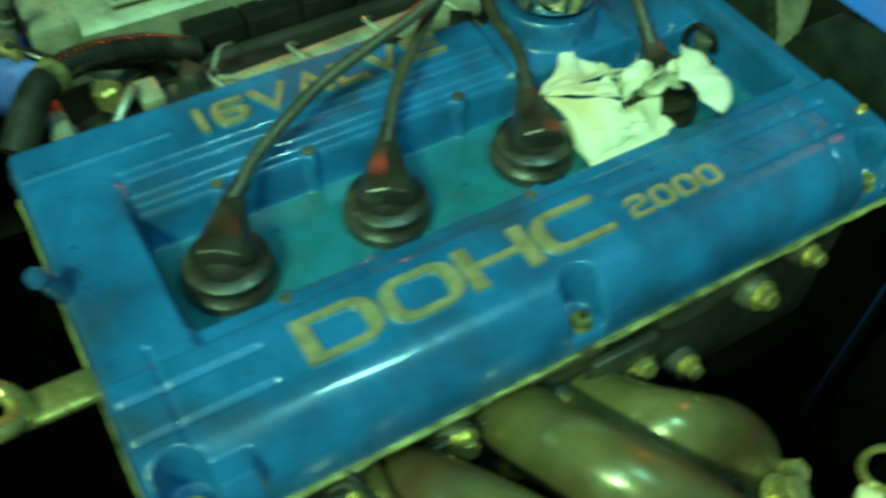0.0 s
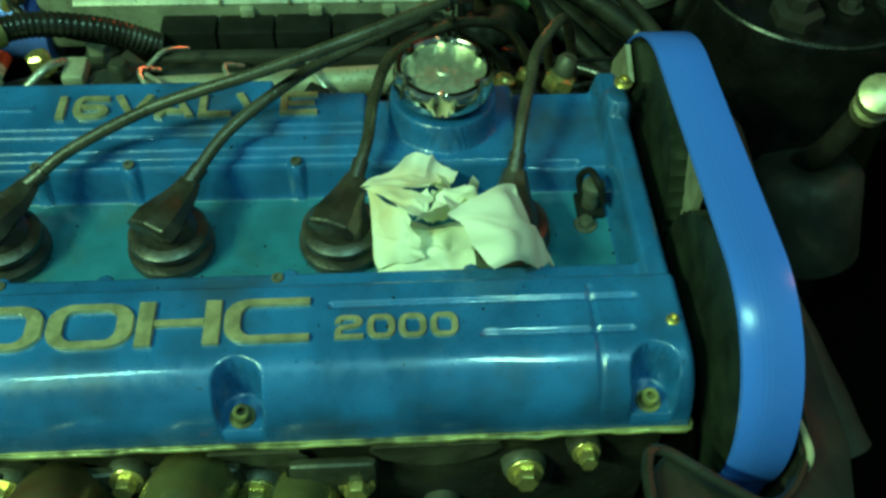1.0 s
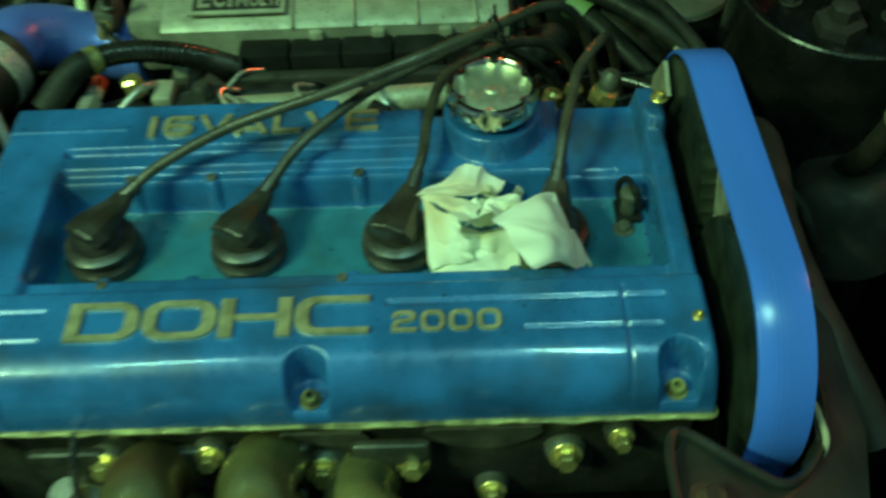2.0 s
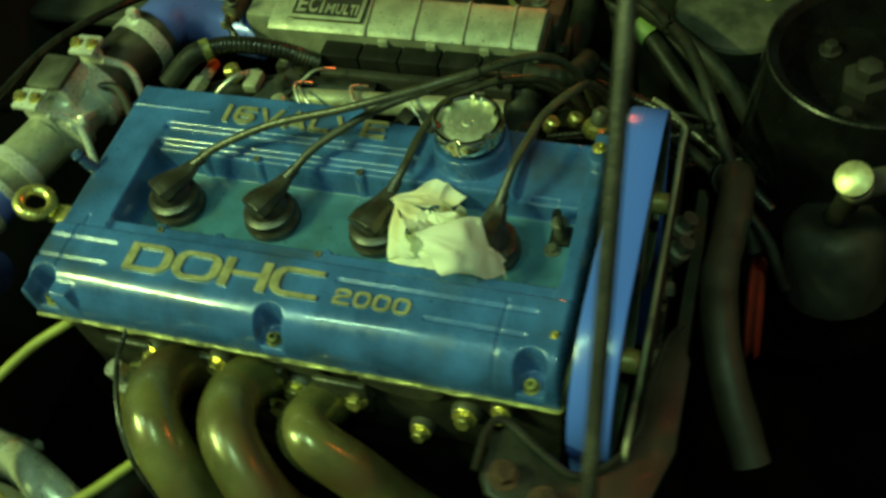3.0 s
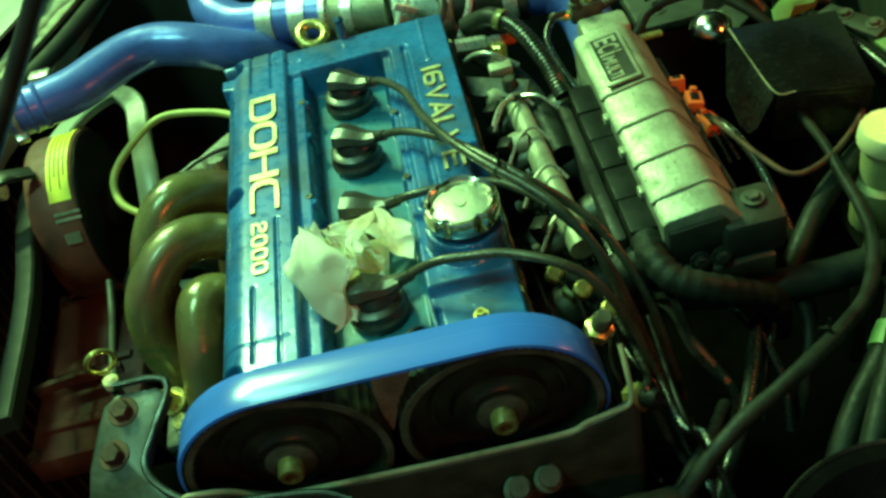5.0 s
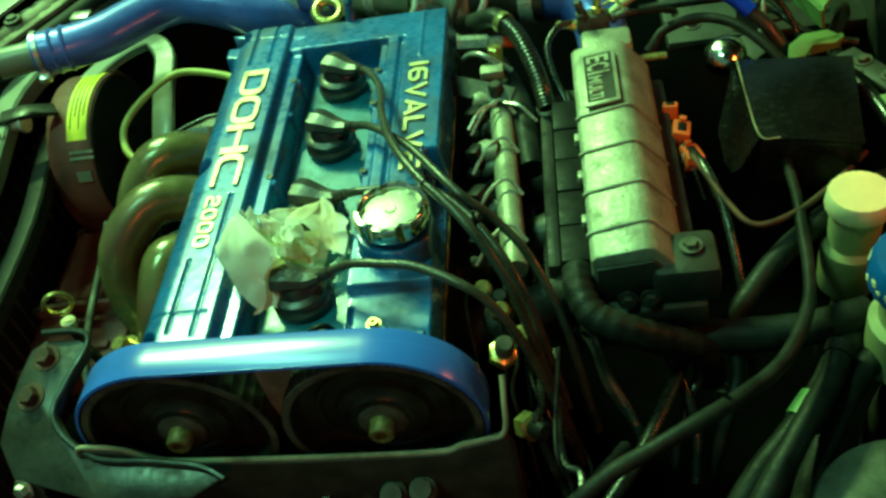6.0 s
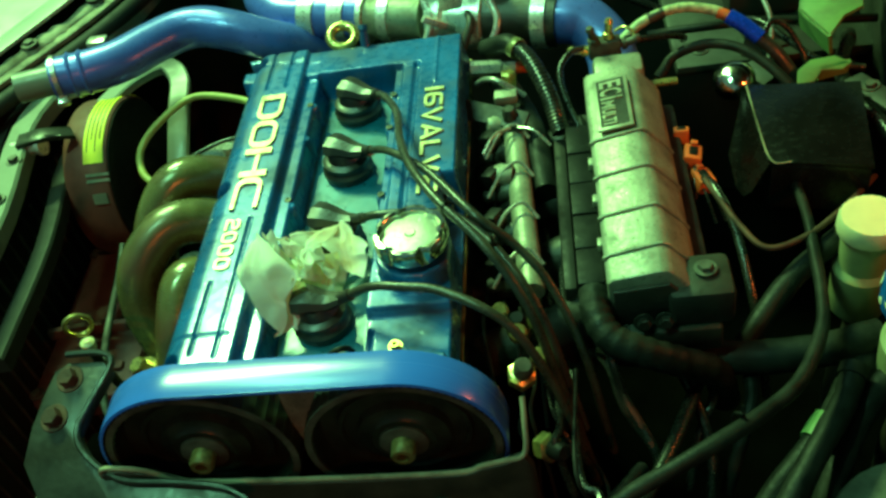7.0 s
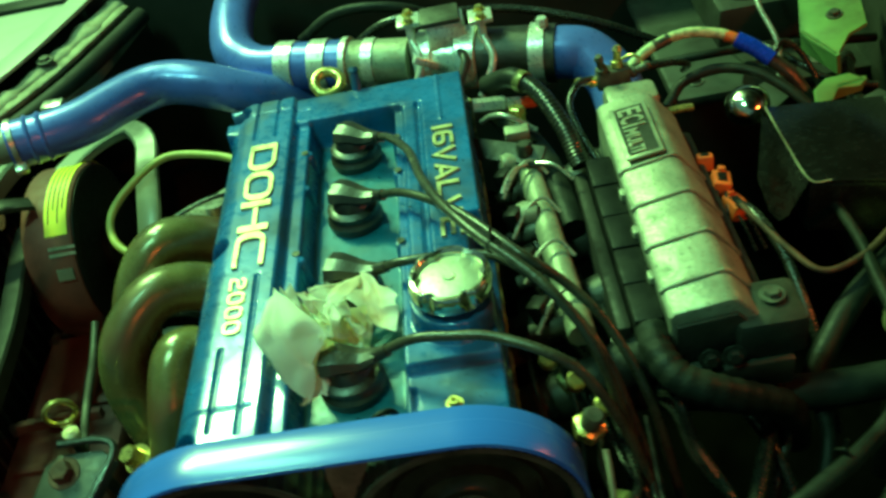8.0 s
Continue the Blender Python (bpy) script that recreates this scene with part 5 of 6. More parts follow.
def canister():
    ob = thing("vacuum_canister", "dark round canister with a yellow label on its lid", "canister", (0.420, -0.155, -0.115))
    part("can", lathe([(0.060, -0.12), (0.066, -0.11), (0.066, 0.0), (0.062, 0.006)], 40), BLACK, ob)
    part("lid", lathe([(0.064, 0.004), (0.066, 0.008), (0.064, 0.013), (0.05, 0.017), (0.02, 0.018)], 40), DARKALU, ob)
    part("label", boxed(0.020, 0.030, -0.022, 0.022, 0.0178, 0.0186, 0, 1, Matrix.Rotation(radians(-25), 4, "Z")), YELLOW, ob, "yellow label")
    return ob


canister()


def strut_tower():
    ob = thing("strut_tower", "black round strut tower with a raised rim", "strut tower", (0.285, -0.275, -0.03))
    part("tower_dome", lathe([(0.115, -0.35), (0.098, -0.05), (0.0915, 0.0), (0.0895, 0.004), (0.080, 0.0), (0.070, -0.03), (0.030, -0.036)], 56), GLOSS, ob)
    part("rolled_rim", lathe([(0.0885, 0.004), (0.0900, 0.0056), (0.0915, 0.004), (0.0900, 0.0024)], 56, None, None, None, True), CABLE, ob)
    part("top_nut", lathe([(0.022, -0.036), (0.022, -0.026), (0.012, -0.024), (0.012, -0.012), (0.009, -0.010)], 6), IRON, ob)
    for k in range(3):
        a = 2 * math.pi * k / 3 + 0.7
        bolt(ob, (0.05 * math.cos(a), 0.05 * math.sin(a), -0.033), (0, 0, 1), 0.007, 0.010, IRON, False)
    return ob


strut_tower()


def pump():
    ob = thing("steering_pump", "greasy accessory pump with a yellowed fitting", "pump", (0.170, -0.262, -0.11))
    part("housing", lathe([(0.03, -0.10), (0.045, -0.09), (0.045, -0.02), (0.035, -0.008), (0.02, -0.004)], 28, axis((0, 0, 0), (0.3, 0.2, 1))), IRON, ob)
    part("neck", tube([(0.0, 0.0, -0.01), (-0.025, 0.0, 0.03), (-0.044, -0.002, 0.088)], 0.010, 16, 6), IRON, ob)
    part("fitting", lathe([(0.013, 0), (0.013, 0.010), (0.0105, 0.012), (0.0105, 0.020), (0.014, 0.021), (0.014, 0.030), (0.007, 0.033)], 18, axis((-0.045, -0.002, 0.088), (-0.5, 0.25, 1))), BRASS, ob, "yellowed hexagon fitting")
    part("outlet_pipe", tube([(-0.046, -0.002, 0.090), (-0.030, -0.026, 0.084), (-0.012, -0.055, 0.070), (0.02, -0.10, 0.04), (0.06, -0.16, -0.02)], 0.0115, 16, 6), DARKALU, ob)
    part("pulley", lathe([(0.01, 0), (0.045, 0.001), (0.05, 0.004), (0.044, 0.008), (0.05, 0.012), (0.045, 0.016), (0.01, 0.017)], 32, axis((-0.05, 0.06, -0.10), (0, -1, 0.1))), GLOVE, ob, "dull red pulley")
    return ob


pump()


def connector(place, turn, label, k=1.0, deep=True):
    ob = thing("wiring_connector", label, "connector", place, "orange connectors")
    ob.rotation_euler = Euler((0, radians(12), radians(turn)))
    part("shell", boxed(-0.010 * k, 0.010 * k, -0.013 * k, 0.013 * k, -0.010, 0.005, 0.002), PLUGRED, ob)
    part("socket", boxed(-0.005 * k, 0.005 * k, -0.007 * k, 0.007 * k, 0.0045, 0.0058, 0.0005), BLACK, ob)
    if deep:
        part("latch", boxed(-0.004 * k, 0.004 * k, 0.009 * k, 0.016 * k, 0.003, 0.008, 0.001), PLUGRED, ob)
        for s in (-0.5, 0.5):
            part("wire_tail", tube([(s * 0.007, -0.011 * k, -0.003), (s * 0.008, -0.022, -0.006), (s * 0.01 + 0.004, -0.04, -0.02)], 0.0014, 8, 5), CABLE, ob)
    return ob


connector((0.308, 0.238, -0.042), 82, "small bright orange wiring connector", 0.55, False)
connector((0.314, 0.208, -0.045), -10, "orange wiring connector with its wires", 0.8)
connector((0.320, 0.185, -0.055), 16, "dull orange wiring connector", 0.85)


def chrome_cup():
    ob = thing("sight_cap", "bright metal round cap beside the hoses", "cap", (0.373, 0.322, -0.055))
    part("shell", lathe([(0.016, 0), (0.021, 0.004), (0.021, 0.010), (0.017, 0.017), (0.010, 0.021), (0.003, 0.022)], 28, axis((0, 0, 0), (-0.3, -0.4, 1))), CHROME, ob)
    return ob


chrome_cup()


def sheet_metal(name, label, outline, z, thick, mat, tilt=(0, 0), bolts=(), fold=None):
    """A folded plate: its outline in plan, tilted about its middle, with a turned down edge."""
    ob = thing(name, label, "bracket")
    mx, my = sum(p[0] for p in outline) / len(outline), sum(p[1] for p in outline) / len(outline)
    turn = Matrix.Translation((mx, my, z)) @ Matrix.Rotation(radians(tilt[0]), 4, "X") @ Matrix.Rotation(radians(tilt[1]), 4, "Y")
    part("plate", prism([(x - mx, y - my) for x, y in outline], thick, turn, thick * 0.3), mat, ob)
    if fold:
        (ax, ay), (bx, by), drop = fold
        d = Vector((bx - ax, by - ay, 0)).normalized()
        nrm = Vector((d.y, -d.x, 0)) * thick
        bm = bmesh.new()
        vs = [bm.verts.new(turn @ (Vector((x - mx, y - my, zz)) + o)) for o in (Vector(), nrm) for x, y, zz in ((ax, ay, thick), (bx, by, thick), (bx, by, -drop), (ax, ay, -drop))]
        for q in ((0, 1, 2, 3), (7, 6, 5, 4), (0, 4, 5, 1), (1, 5, 6, 2), (2, 6, 7, 3), (3, 7, 4, 0)):
            bm.faces.new([vs[e] for e in q])
        part("folded_edge", bm, mat, ob)
    for x, y in bolts:
        bolt(ob, turn @ Vector((x - mx, y - my, thick)), turn.to_3x3() @ Vector((0, 0, 1)), 0.0055, 0.005, DARKALU, False)
    return ob


def firewall_corner():
    sheet_metal("control_unit_bracket", "pale green painted bracket plate with a pointed corner", [(0.470, 0.470), (0.525, 0.452), (0.512, 0.392), (0.492, 0.385), (0.470, 0.358), (0.462, 0.380), (0.452, 0.410)], -0.034, 0.004, LEAFPAINT, (6, -10), ((0.49, 0.42),), ((0.470, 0.358), (0.452, 0.410), 0.02))
    sheet_metal("loom_tray", "yellow green bent bracket behind the relay box", [(0.424, 0.288), (0.428, 0.306), (0.442, 0.318), (0.466, 0.322), (0.480, 0.312), (0.470, 0.304), (0.450, 0.304), (0.440, 0.290)], -0.040, 0.004, LEAFPAINT, (14, 6), (), ((0.480, 0.312), (0.450, 0.304), 0.012))
    sheet_metal("side_bracket", "dull green strap bracket along the firewall", [(0.470, 0.296), (0.488, 0.300), (0.516, 0.236), (0.498, 0.226)], -0.046, 0.005, SHELF, (0, -14), ((0.490, 0.275), (0.505, 0.244)))
    sheet_metal("side_bracket", "grimy green bracket under the raised hood", [(0.395, 0.46), (0.445, 0.452), (0.450, 0.408), (0.432, 0.398), (0.40, 0.42)], -0.075, 0.004, SHELF, (-8, 10), ((0.42, 0.43),), ((0.432, 0.398), (0.40, 0.42), 0.02))
    sheet_metal("side_bracket", "grey green bracket beside the bright cap", [(0.385, 0.372), (0.412, 0.380), (0.425, 0.350), (0.405, 0.338)], -0.072, 0.004, SHELF, (10, -12), ())
    sheet_metal("side_bracket", "bright green painted bracket beside the reservoirs", [(0.482, 0.205), (0.545, 0.200), (0.540, 0.140), (0.514, 0.122), (0.496, 0.150)], -0.030, 0.004, LEAFPAINT, (8, -12), (), ((0.514, 0.122), (0.496, 0.150), 0.02))
    ob = thing("scuttle_panel", "greasy grey green scuttle shelf behind the engine", "car body")
    part("shelf", boxed(0.33, 0.62, 0.44, 0.70, -0.125, -0.110, 0.006), SHELF, ob)
    part("step", boxed(0.40, 0.62, 0.52, 0.70, -0.110, -0.055, 0.010), SHELF, ob)
    part("upright", boxed(0.545, 0.565, 0.20, 0.52, -0.14, 0.010, 0.006), SHELF, ob)
    for x, y in ((0.36, 0.47), (0.43, 0.49), (0.50, 0.47)):
        bolt(ob, (x, y, -0.110), (0, 0, 1), 0.007, 0.006, DARKALU, False)
    for x, y in ((0.44, 0.56), (0.52, 0.58)):
        part("pressed_boss", lathe([(0.03, 0), (0.026, 0.008), (0.012, 0.010)], 24, axis((x, y, -0.056), (0, 0, 1))), SHELF, ob)


firewall_corner()

# fuel hose with its blue fitting
fuel = thing("fuel_hose", "sheathed fuel hose with a bright blue fitting", "hose")
part("sheath", tube([(0.262, 0.355, -0.01), (0.288, 0.360, 0.008), (0.322, 0.368, 0.013), (0.355, 0.365, 0.008), (0.372, 0.356, 0.002)], 0.0050, 14, 8), SHEATH, fuel)
part("tape_wrap", tube([(0.292, 0.361, 0.009), (0.300, 0.363, 0.0105), (0.308, 0.365, 0.012)], 0.0056, 14, 4), RUBBER, fuel)
part("orange_end", tube([(0.361, 0.3625, 0.0055), (0.366, 0.3600, 0.0042), (0.371, 0.3565, 0.0025)], 0.0056, 14, 4), PLUGRED, fuel, "orange tape")
part("fitting", tube([(0.370, 0.357, 0.003), (0.384, 0.348, -0.004), (0.398, 0.337, -0.014)], 0.0078, 14, 6), BLUECLIP, fuel, "bright blue fitting")
part("end", tube([(0.398, 0.337, -0.014), (0.415, 0.325, -0.03), (0.44, 0.31, -0.07)], 0.007, 12, 6), RUBBER, fuel)

HOSES = [
    ("coolant_hose", 0.0054, HOSE, "long grey rubber hose curving across the bay", [(0.408, 0.250, -0.090), (0.400, 0.195, -0.064), (0.396, 0.120, -0.050), (0.391, 0.072, -0.048), (0.386, 0.028, -0.045), (0.376, -0.013, -0.042), (0.350, -0.060, -0.038), (0.316, -0.090, -0.034), (0.282, -0.113, -0.030), (0.254, -0.128, -0.032), (0.217, -0.145, -0.040), (0.170, -0.170, -0.07), (0.12, -0.20, -0.12)]),
    ("air_duct", 0.0140, HOSE, "thick black rubber pipe below the plenum", [(0.185, 0.03, -0.085), (0.262, 0.015, -0.090), (0.324, 0.004, -0.090), (0.383, 0.001, -0.085), (0.43, 0.012, -0.085)]),
    ("heater_hose", 0.0095, HOSE, "grey rubber heater hose rising to the firewall", [(0.322, 0.010, -0.105), (0.334, 0.025, -0.088), (0.373, 0.065, -0.070), (0.415, 0.097, -0.062), (0.47, 0.14, -0.07), (0.56, 0.2, -0.1)]),
    ("brake_hose", 0.0102, HOSE, "thick grey hose below the reservoirs", [(0.29, -0.15, -0.15), (0.324, -0.108, -0.12), (0.371, -0.064, -0.10), (0.399, -0.026, -0.092), (0.435, 0.012, -0.10), (0.5, 0.05, -0.13)]),
    ("brake_hose", 0.0105, HOSE, "thick grey hose beside the reservoirs", [(0.345, -0.15, -0.15), (0.364, -0.109, -0.12), (0.398, -0.056, -0.10), (0.432, -0.023, -0.092), (0.5, 0.01, -0.12)]),
    ("vacuum_hose", 0.0040, CABLE, "thin black vacuum hose", [(0.320, 0.175, -0.045), (0.326, 0.151, -0.040), (0.336, 0.103, -0.050), (0.342, 0.036, -0.090), (0.345, 0.0, -0.14)]),
    ("vacuum_hose", 0.0026, RUST, "thin brown wire hanging in a loop", [(0.318, 0.165, -0.038), (0.338, 0.107, -0.042), (0.356, 0.081, -0.046), (0.390, 0.091, -0.046), (0.430, 0.126, -0.05), (0.47, 0.18, -0.07)]),
    ("vacuum_hose", 0.0052, HOSE, "grey rubber hose behind the plenum", [(0.300, 0.338, -0.045), (0.318, 0.350, -0.030), (0.353, 0.347, -0.020), (0.387, 0.325, -0.022), (0.418, 0.287, -0.040), (0.44, 0.26, -0.08)]),
    ("clutch_cable", 0.0055, CABLE, "black cable hanging past the belt end", [(0.30, 0.02, -0.10), (0.275, -0.04, -0.09), (0.245, -0.10, -0.085), (0.21, -0.15, -0.09), (0.17, -0.21, -0.12)]),
    ("radiator_hose", 0.0150, FADED, "thick faded brown rubber radiator hose crossing before the belt", [(0.172, -0.168, -0.085), (0.152, -0.176, -0.064), (0.10, -0.175, -0.066), (0.05, -0.172, -0.070), (-0.02, -0.185, -0.080), (-0.08, -0.215, -0.12)]),
    ("heater_hose", 0.0075, CABLE, "black hose along the firewall", [(0.52, 0.45, -0.10), (0.48, 0.33, -0.07), (0.495, 0.22, -0.06), (0.52, 0.10, -0.08), (0.50, -0.05, -0.10)]),
]


def rubber_hose(nm, r, mat, lab, pts):
    if r < 0.0050:
        return hose(nm, pts, r, mat, lab)
    ob = thing(nm, lab, "hose")
    swell = (lambda u: 0.74 + 0.36 * min(1, u * 1.6) + 0.03 * math.sin(u * 31)) if nm == "coolant_hose" else (lambda u: 1 + 0.025 * math.sin(u * 23) + 0.02 * math.sin(u * 57))
    part("tube", tube(pts, r, 16, 10, None, 1.0, swell), mat, ob)
    a, d = Vector(pts[0]), Vector(pts[1]) - Vector(pts[0])
    part("end_band", lathe([(r * 0.9, -0.006), (r * 1.14, -0.005), (r * 1.14, 0.005), (r * 0.9, 0.006)], 24, axis(a + d * 0.12, d)), BLACK, ob)
    return ob


for row in HOSES:
    rubber_hose(*row)

# loose wires between the head and the plenum
random.seed(21)
for k in range(16):
    x = 0.125 + 0.010 * (k % 8) + random.uniform(-0.004, 0.004)
    y = 0.17 - 0.018 * k
    pts = [(x, y + 0.06, -0.05 + random.uniform(-0.02, 0.02))]
    for j in range(5):
        x += random.uniform(-0.006, 0.020)
        y -= random.uniform(0.012, 0.036)
        pts.append((x, y, -0.045 - 0.016 * j + random.uniform(-0.018, 0.022)))
    r = random.choice((0.0016, 0.0022, 0.003, 0.0038))
    tagged(hose("loom_wire", pts, r, random.choice((CABLE, CABLE, BLACK, HOSE)), "thin black wire in the engine loom", None, "wire", 8, 6), group="engine loom wires")
for k, (p, w) in enumerate((((0.154, -0.054, -0.012), (0.2, -0.3, 1)), ((0.150, 0.010, -0.035), (0, -0.2, 1)), ((0.170, -0.095, -0.05), (0.6, -0.6, 0.5)))):
    ob = thing("sensor", "brassy coolant sensor screwed into the head", "sensor", p, "sensors on the head")
    part("hexagon", lathe([(0.011, -0.010), (0.011, 0.0), (0.008, 0.002)], 6, axis((0, 0, 0), w)), GASKET if k else GOLD, ob)
    part("plug", lathe([(0.007, 0.001), (0.0075, 0.012), (0.005, 0.016)], 16, axis((0, 0, 0), w)), BLACK if k else DARKALU, ob)

# bracket and hard pipe behind the intake rail
br = thing("loom_bracket", "bent zinc bracket behind the intake rail", "bracket")
part("strap", boxed(-0.010, 0.010, -0.035, 0.035, -0.0015, 0.0015, 0.001, 1, pose(0.135, 0.245, 0.000, 0, -28, 62)), GRIME, br)
part("cap", lathe([(0.007, 0), (0.007, 0.008), (0.005, 0.011)], 18, axis((0.150, 0.238, 0.000), (0, 0, 1))), GRIME, br)
hose("hard_pipe", [(0.118, 0.300, 0.0), (0.128, 0.288, 0.012), (0.142, 0.276, 0.016), (0.165, 0.27, 0.0)], 0.0028, STEEL, "thin bent metal pipe", None, "pipe", 10, 8)
hose("water_pipe", [(0.13, 0.35, -0.02), (0.150, 0.30, -0.016), (0.17, 0.24, -0.022), (0.178, 0.16, -0.03)], 0.012, HOSE, "rubber water hose behind the head", None, "hose", 14, 8)


# bright pipe below the boost pipe, seen past the manifold
tp = thing("turbo_outlet", "bright alloy turbo outlet pipe below the boost pipe", "pipe")
part("pipe", tube([(-0.178, 0.520, -0.175), (-0.184, 0.487, -0.160), (-0.205, 0.40, -0.125), (-0.228, 0.335, -0.098), (-0.245, 0.300, -0.11)], 0.0165, 24, 8), POLISHED, tp)
clamp(tp, (-0.205, 0.40, -0.125), (-0.26, -0.86, 0.40), 0.0168, 0.014, STEEL)

# small fittings at the rear of the plenum
rf = thing("vacuum_fitting", "cluster of brassy vacuum fittings on the plenum", "fitting")
part("manifold_block", boxed(0.230, 0.262, 0.318, 0.334, -0.004, 0.016, 0.003), DARKALU, rf)
for k, (x, y, z, w) in enumerate(((0.236, 0.322, 0.016, (-0.2, -0.2, 1)), (0.250, 0.326, 0.016, (0.1, 0.2, 1)), (0.262, 0.326, 0.006, (1, 0.1, 0.3)), (0.229, 0.326, 0.004, (-1, -0.2, 0.3)))):
    part("nipple", lathe([(0.0055, 0), (0.0055, 0.005), (0.0038, 0.006), (0.0038, 0.015), (0.0046, 0.016), (0.003, 0.020)], 12, axis((x, y, z), w)), GOLD if k % 2 else DARKALU, rf)
part("spring_clip", tube([(0.258, 0.350, 0.008), (0.268, 0.345, 0.014), (0.276, 0.338, 0.010), (0.272, 0.330, 0.004), (0.262, 0.334, 0.004)], 0.0016, 8, 6), GOLD, rf)
part("cross_strap", boxed(0.255, 0.312, 0.288, 0.296, -0.022, -0.018, 0.001), GOLD, rf, "brassy cross strap")

MORE = [
    ("vacuum_hose", 0.0034, CABLE, "thin black hose curling behind the plenum", [(0.268, 0.328, 0.008), (0.288, 0.335, 0.004), (0.310, 0.350, -0.006), (0.330, 0.380, -0.03), (0.335, 0.42, -0.06)]),
    ("vacuum_hose", 0.0032, CABLE, "thin black hose beside the corrugated conduit", [(0.226, 0.326, 0.008), (0.212, 0.318, 0.010), (0.200, 0.300, 0.002), (0.204, 0.27, -0.012), (0.215, 0.24, -0.028)]),
    ("vacuum_hose", 0.0026, STEEL, "thin bright line rising to the hood hinge", [(0.41, 0.345, -0.05), (0.416, 0.372, -0.02), (0.408, 0.41, 0.005), (0.412, 0.45, 0.02), (0.43, 0.50, 0.02)]),
    ("vacuum_hose", 0.0030, CABLE, "thin black cable in the firewall corner", [(0.398, 0.337, -0.02), (0.412, 0.352, -0.006), (0.43, 0.350, -0.02), (0.445, 0.335, -0.05), (0.45, 0.31, -0.08)]),
    ("vacuum_hose", 0.0036, CABLE, "black cable in the firewall corner", [(0.39, 0.43, -0.05), (0.41, 0.40, -0.035), (0.435, 0.36, -0.04), (0.46, 0.335, -0.05), (0.50, 0.33, -0.06)]),
    ("vacuum_hose", 0.0048, HOSE, "rubber hose across the scuttle", [(0.30, 0.44, -0.06), (0.36, 0.425, -0.05), (0.42, 0.43, -0.055), (0.48, 0.425, -0.06), (0.54, 0.43, -0.07)]),
    ("breather_hose", 0.0060, HOSE, "black breather hose behind the intake pipe", [(-0.07, 0.55, -0.01), (-0.03, 0.545, 0.016), (0.02, 0.535, 0.022), (0.07, 0.53, 0.008), (0.11, 0.54, -0.03)]),
    ("breather_hose", 0.0045, CABLE, "thin black hose behind the intake pipe", [(-0.02, 0.52, -0.02), (0.03, 0.515, 0.010), (0.09, 0.51, 0.012), (0.17, 0.50, 0.006), (0.25, 0.47, -0.01), (0.32, 0.45, -0.04)]),
    ("heater_hose", 0.0095, HOSE, "dusty grey hose forking below the bottles", [(0.400, -0.026, -0.075), (0.385, -0.055, -0.078), (0.352, -0.100, -0.082), (0.315, -0.15, -0.10), (0.28, -0.19, -0.14)]),
    ("drain_hose", 0.0050, HOSE, "thin hose joining the coolant hose near the belt", [(0.235, -0.085, -0.10), (0.205, -0.125, -0.085), (0.165, -0.165, -0.085), (0.125, -0.205, -0.10), (0.10, -0.23, -0.14)]),
    ("drain_hose", 0.0042, CABLE, "black hose hanging below the plenum", [(0.272, 0.005, -0.095), (0.283, -0.030, -0.10), (0.290, -0.062, -0.12), (0.286, -0.09, -0.15)]),
    ("drain_hose", 0.0038, CABLE, "thin black hose hanging below the plenum", [(0.300, 0.000, -0.10), (0.297, -0.022, -0.105), (0.283, -0.046, -0.12), (0.272, -0.07, -0.16)]),
    ("drain_hose", 0.0055, HOSE, "short grey hose below the thick pipe", [(0.330, -0.002, -0.105), (0.326, -0.026, -0.11), (0.314, -0.052, -0.125), (0.300, -0.075, -0.16)]),
]
for row in MORE:
    rubber_hose(*row)

ob = thing("hose_clamp", "pale green hose clamp on the grey brake hose", "clamp", (0.371, -0.064, -0.100))
part("band", lathe([(0.0108, -0.011), (0.0130, -0.011), (0.0134, 0.0), (0.0130, 0.011), (0.0108, 0.011)], 28, axis((0, 0, 0), (0.65, 0.72, 0.2)), None, None, True), LEAFPAINT, ob)
part("screw", boxed(-0.004, 0.004, -0.003, 0.003, 0.012, 0.018, 0.001, 2, axis((0, 0, 0), (0.2, -0.3, 1)) @ Matrix.Translation((0, 0, -0.002))), STEEL, ob)

# lower beam in front of the belt
cm = thing("cross_beam", "dull brown steel beam below the timing cover", "car body")
strip([(-0.02, -0.150, -0.085), (0.044, -0.150, -0.100), (0.11, -0.150, -0.118), (0.185, -0.148, -0.138)], 0.012, 0.034, SHELL, cm, "beam")
for x, z in ((0.068, -0.066), (0.090, -0.062)):
    part("stud", lathe([(0.010, 0), (0.010, 0.008), (0.007, 0.010), (0.007, 0.020)], 14, axis((x, -0.134, z), (0.1, -0.5, 1))), DARKALU, cm, "green tinged stud")

# fittings along the fuel rail
rl = thing("rail_fitting", "yellow plated banjo fitting and block on the rail", "fitting")
part("block", boxed(0.136, 0.158, 0.258, 0.272, 0.000, 0.010, 0.002), ALU, rl)
part("banjo", lathe([(0.008, 0), (0.008, 0.012), (0.006, 0.014)], 6, axis((0.150, 0.285, 0.004), (0.1, 0.2, 1))), GOLD, rl)
part("side_cap", lathe([(0.010, 0), (0.0105, 0.012), (0.008, 0.017), (0.003, 0.019)], 18, axis((0.150, 0.168, -0.012), (-1, 0.15, 0.1))), ALU, rl)
part("side_cap", lathe([(0.009, 0), (0.0095, 0.010), (0.007, 0.015)], 18, axis((0.142, 0.240, -0.010), (-1, -0.2, 0.3))), ALU, rl)
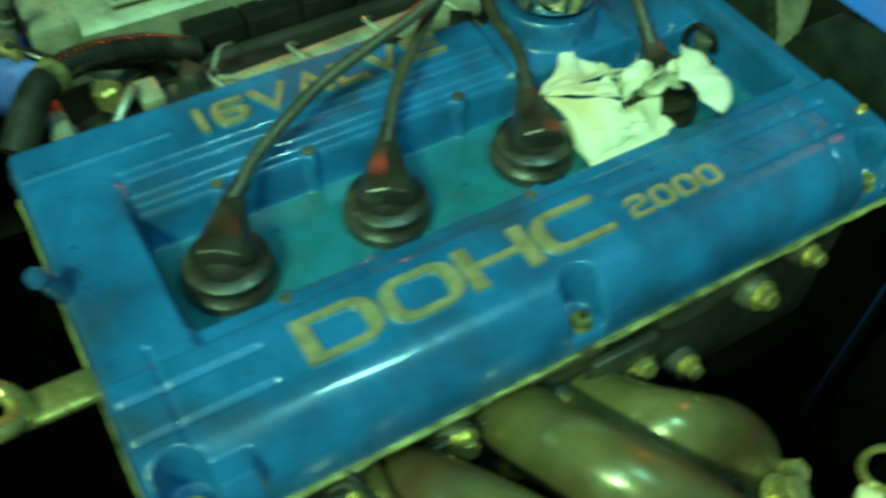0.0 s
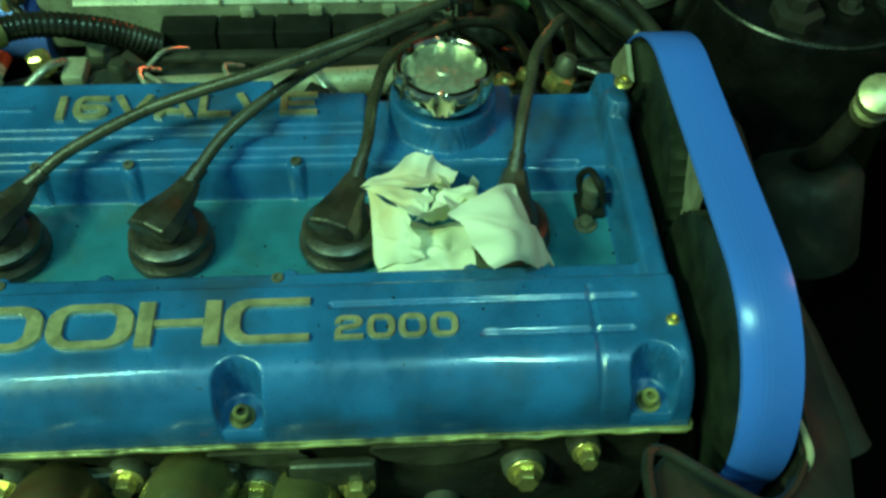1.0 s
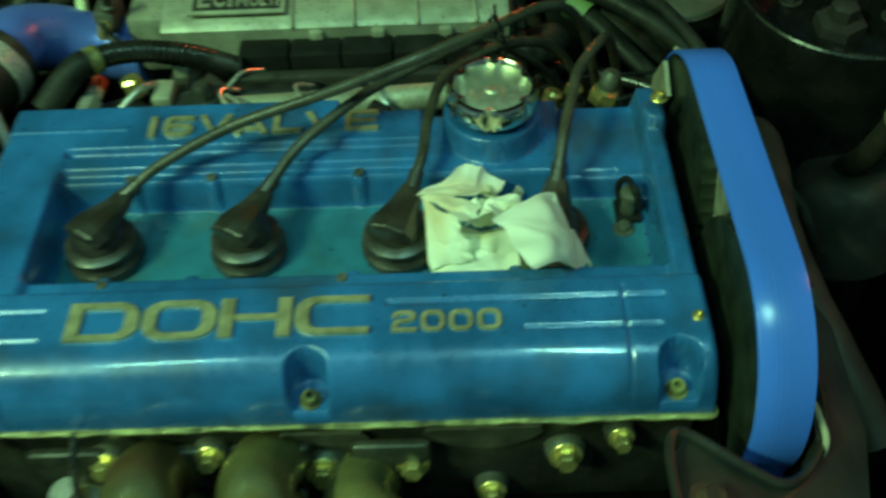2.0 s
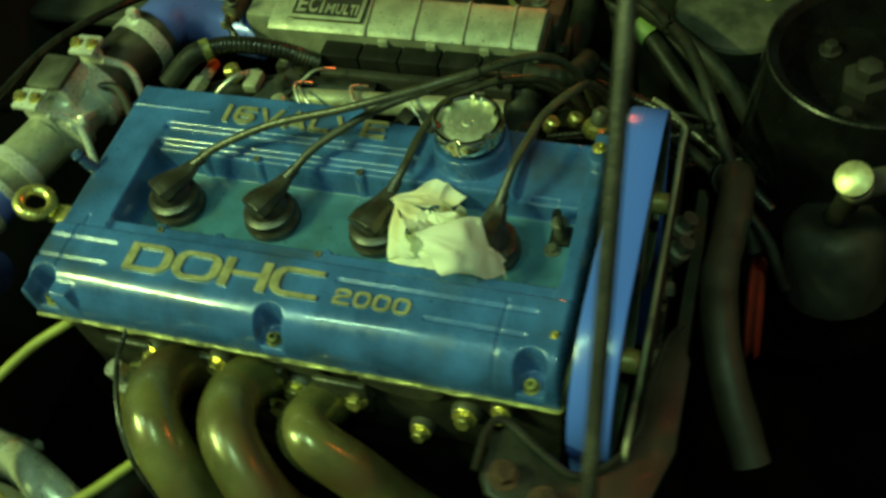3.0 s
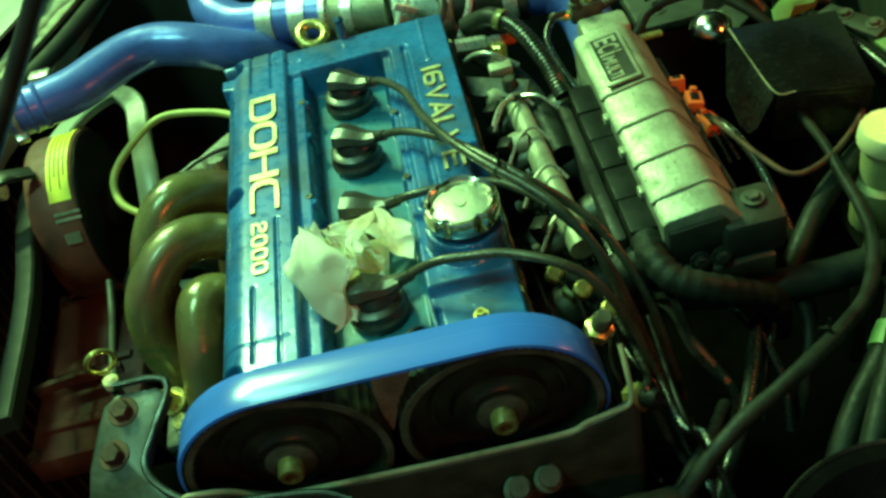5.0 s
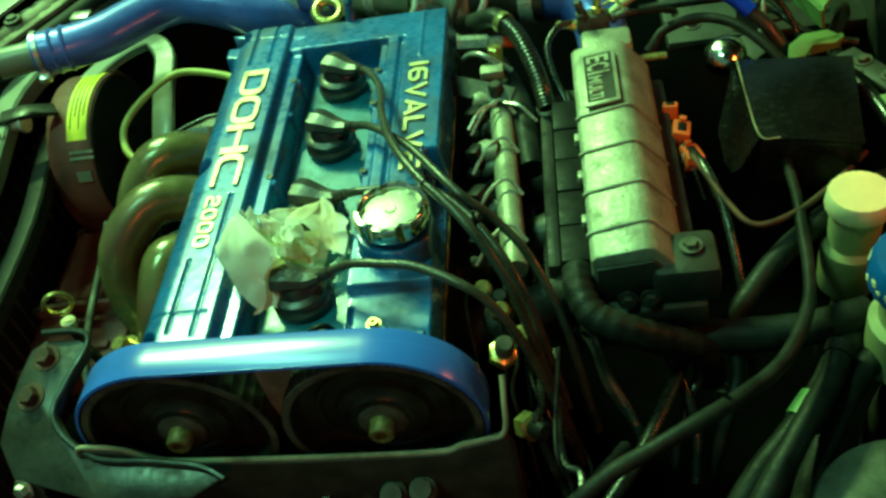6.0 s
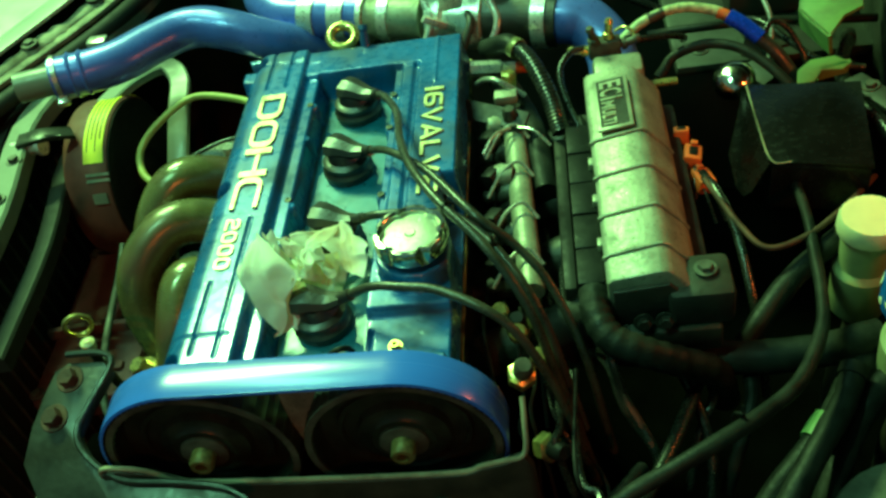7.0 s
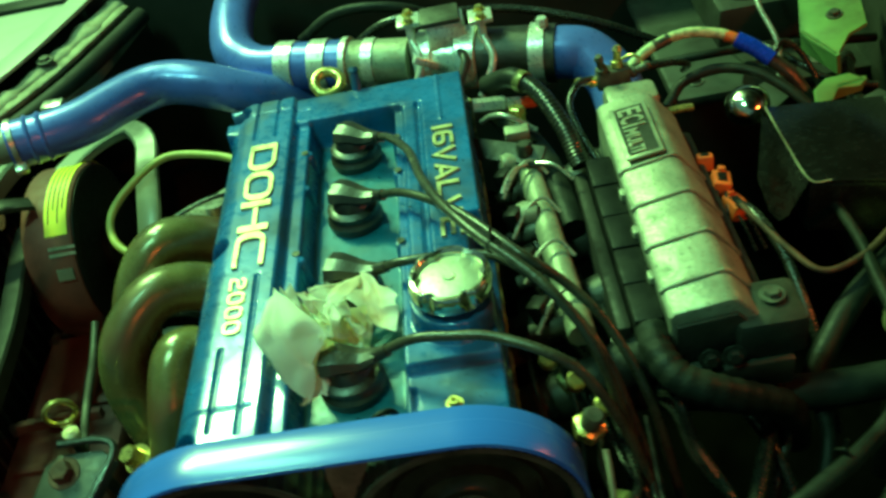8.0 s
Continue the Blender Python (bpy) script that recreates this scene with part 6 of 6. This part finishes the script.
part("clip_arm", tube([(0.150, 0.222, 0.000), (0.136, 0.210, 0.004), (0.124, 0.196, -0.006)], 0.0015, 8, 5), STEEL, rl)
part("clip_arm", tube([(0.158, 0.222, 0.000), (0.172, 0.212, 0.002), (0.186, 0.200, -0.008)], 0.0015, 8, 5), STEEL, rl)
for x, y, z in ((0.150, -0.012, -0.020), (0.165, -0.030, -0.028), (0.135, 0.02, -0.03)):
    part("sleeve", lathe([(0.006, 0), (0.007, 0.002), (0.007, 0.010), (0.005, 0.012)], 14, axis((x, y, z), (0.2, -0.4, 1))), GOLD, rl)


# fan shroud beside the drum
fs = thing("fan_shroud", "grey green pressed frame round the cooling fan", "fan shroud")
strip([(-0.350, 0.395, -0.045), (-0.318, 0.452, -0.040), (-0.282, 0.484, -0.042), (-0.258, 0.462, -0.050), (-0.252, 0.415, -0.062), (-0.250, 0.36, -0.09), (-0.255, 0.30, -0.14)], 0.024, 0.010, BODY, fs, "frame")
part("red_panel", boxed(-0.395, -0.335, 0.215, 0.375, -0.215, -0.200, 0.006), REDBROWN, fs, "dark red panel")
part("panel_clip", boxed(-0.372, -0.345, 0.352, 0.362, -0.199, -0.188, 0.002), SHELF, fs)
for y in (0.325, 0.338):
    part("panel_groove", boxed(-0.390, -0.340, y, y + 0.004, -0.2, -0.196, 0.001), BLACK, fs)
strip([(-0.315, 0.205, -0.20), (-0.37, 0.205, -0.20), (-0.41, 0.20, -0.20)], 0.008, 0.012, REDBROWN, fs, "lower_lip")


# oil drops spattered over the cover
random.seed(17)
bm = bmesh.new()
for k in range(130):
    x, y = random.choice((random.uniform(-0.034, 0.034), random.uniform(-0.034, 0.034), random.uniform(0.042, 0.100), random.uniform(-0.112, -0.045))), random.uniform(-0.07, 0.345)
    z = cover_height(x, y)
    if abs(cover_height(x + 0.003, y) - z) + abs(cover_height(x, y + 0.003) - z) > 0.0022:
        continue
    r = random.choice((0.0004, 0.0005, 0.0006, 0.0009))
    s = random.uniform(0.7, 1.6)
    lathe([(r, -0.0002), (r * 0.85, r * 0.22), (r * 0.45, r * 0.36)], 8, Matrix.Translation((x, y, z)) @ Matrix.Diagonal((s, 1 / s, 1, 1)), bm)
solid("oil_drops", bm, OIL, "small dark oil drops spattered over the blue cover", "oil", "stuff")


# cable ties and clips that hold the leads and hoses together
for p, w, r in (((0.112, 0.030, 0.081), (0.55, -0.8, 0.0), 0.0048), ((0.140, 0.024, 0.041), (0.6, -0.8, -0.1), 0.0048), ((0.302, -0.095, -0.032), (-0.75, -0.6, 0.1), 0.0064)):
    ob = thing("cable_tie", "thin black cable tie round a lead", "cable tie", p, "cable ties")
    m = axis((0, 0, 0), w)
    part("loop", lathe([(r, -0.0012), (r + 0.0010, -0.0012), (r + 0.0010, 0.0012), (r, 0.0012)], 20, m, None, None, True), BLACK, ob)
    part("head", boxed(-0.0018, 0.0018, r, r + 0.0034, -0.0018, 0.0018, 0.0005, 1, m), BLACK, ob)
    part("tail", boxed(-0.0010, 0.0010, r + 0.003, r + 0.011, -0.0004, 0.0004, 0, 1, m), BLACK, ob)


# rusty clutter below the mount bracket
random.seed(31)
jb = thing("tensioner_arm", "greasy dark tensioner arm with bolts below the bracket", "bracket", (-0.205, -0.105, -0.06))
part("arm", prism([(-0.030, -0.012), (0.018, -0.016), (0.030, 0.004), (0.014, 0.016), (-0.026, 0.012)], 0.010, pose(0, 0, 0, 62, 0, 10), 0.002), BRACKET, jb)
for x, z, m in ((-0.018, 0.006, STEEL), (0.012, 0.004, RUST), (0.000, -0.016, GOLD)):
    bolt(jb, (x, -0.012, z), (-0.3, -1, 0.35), 0.006, 0.007, m, False)
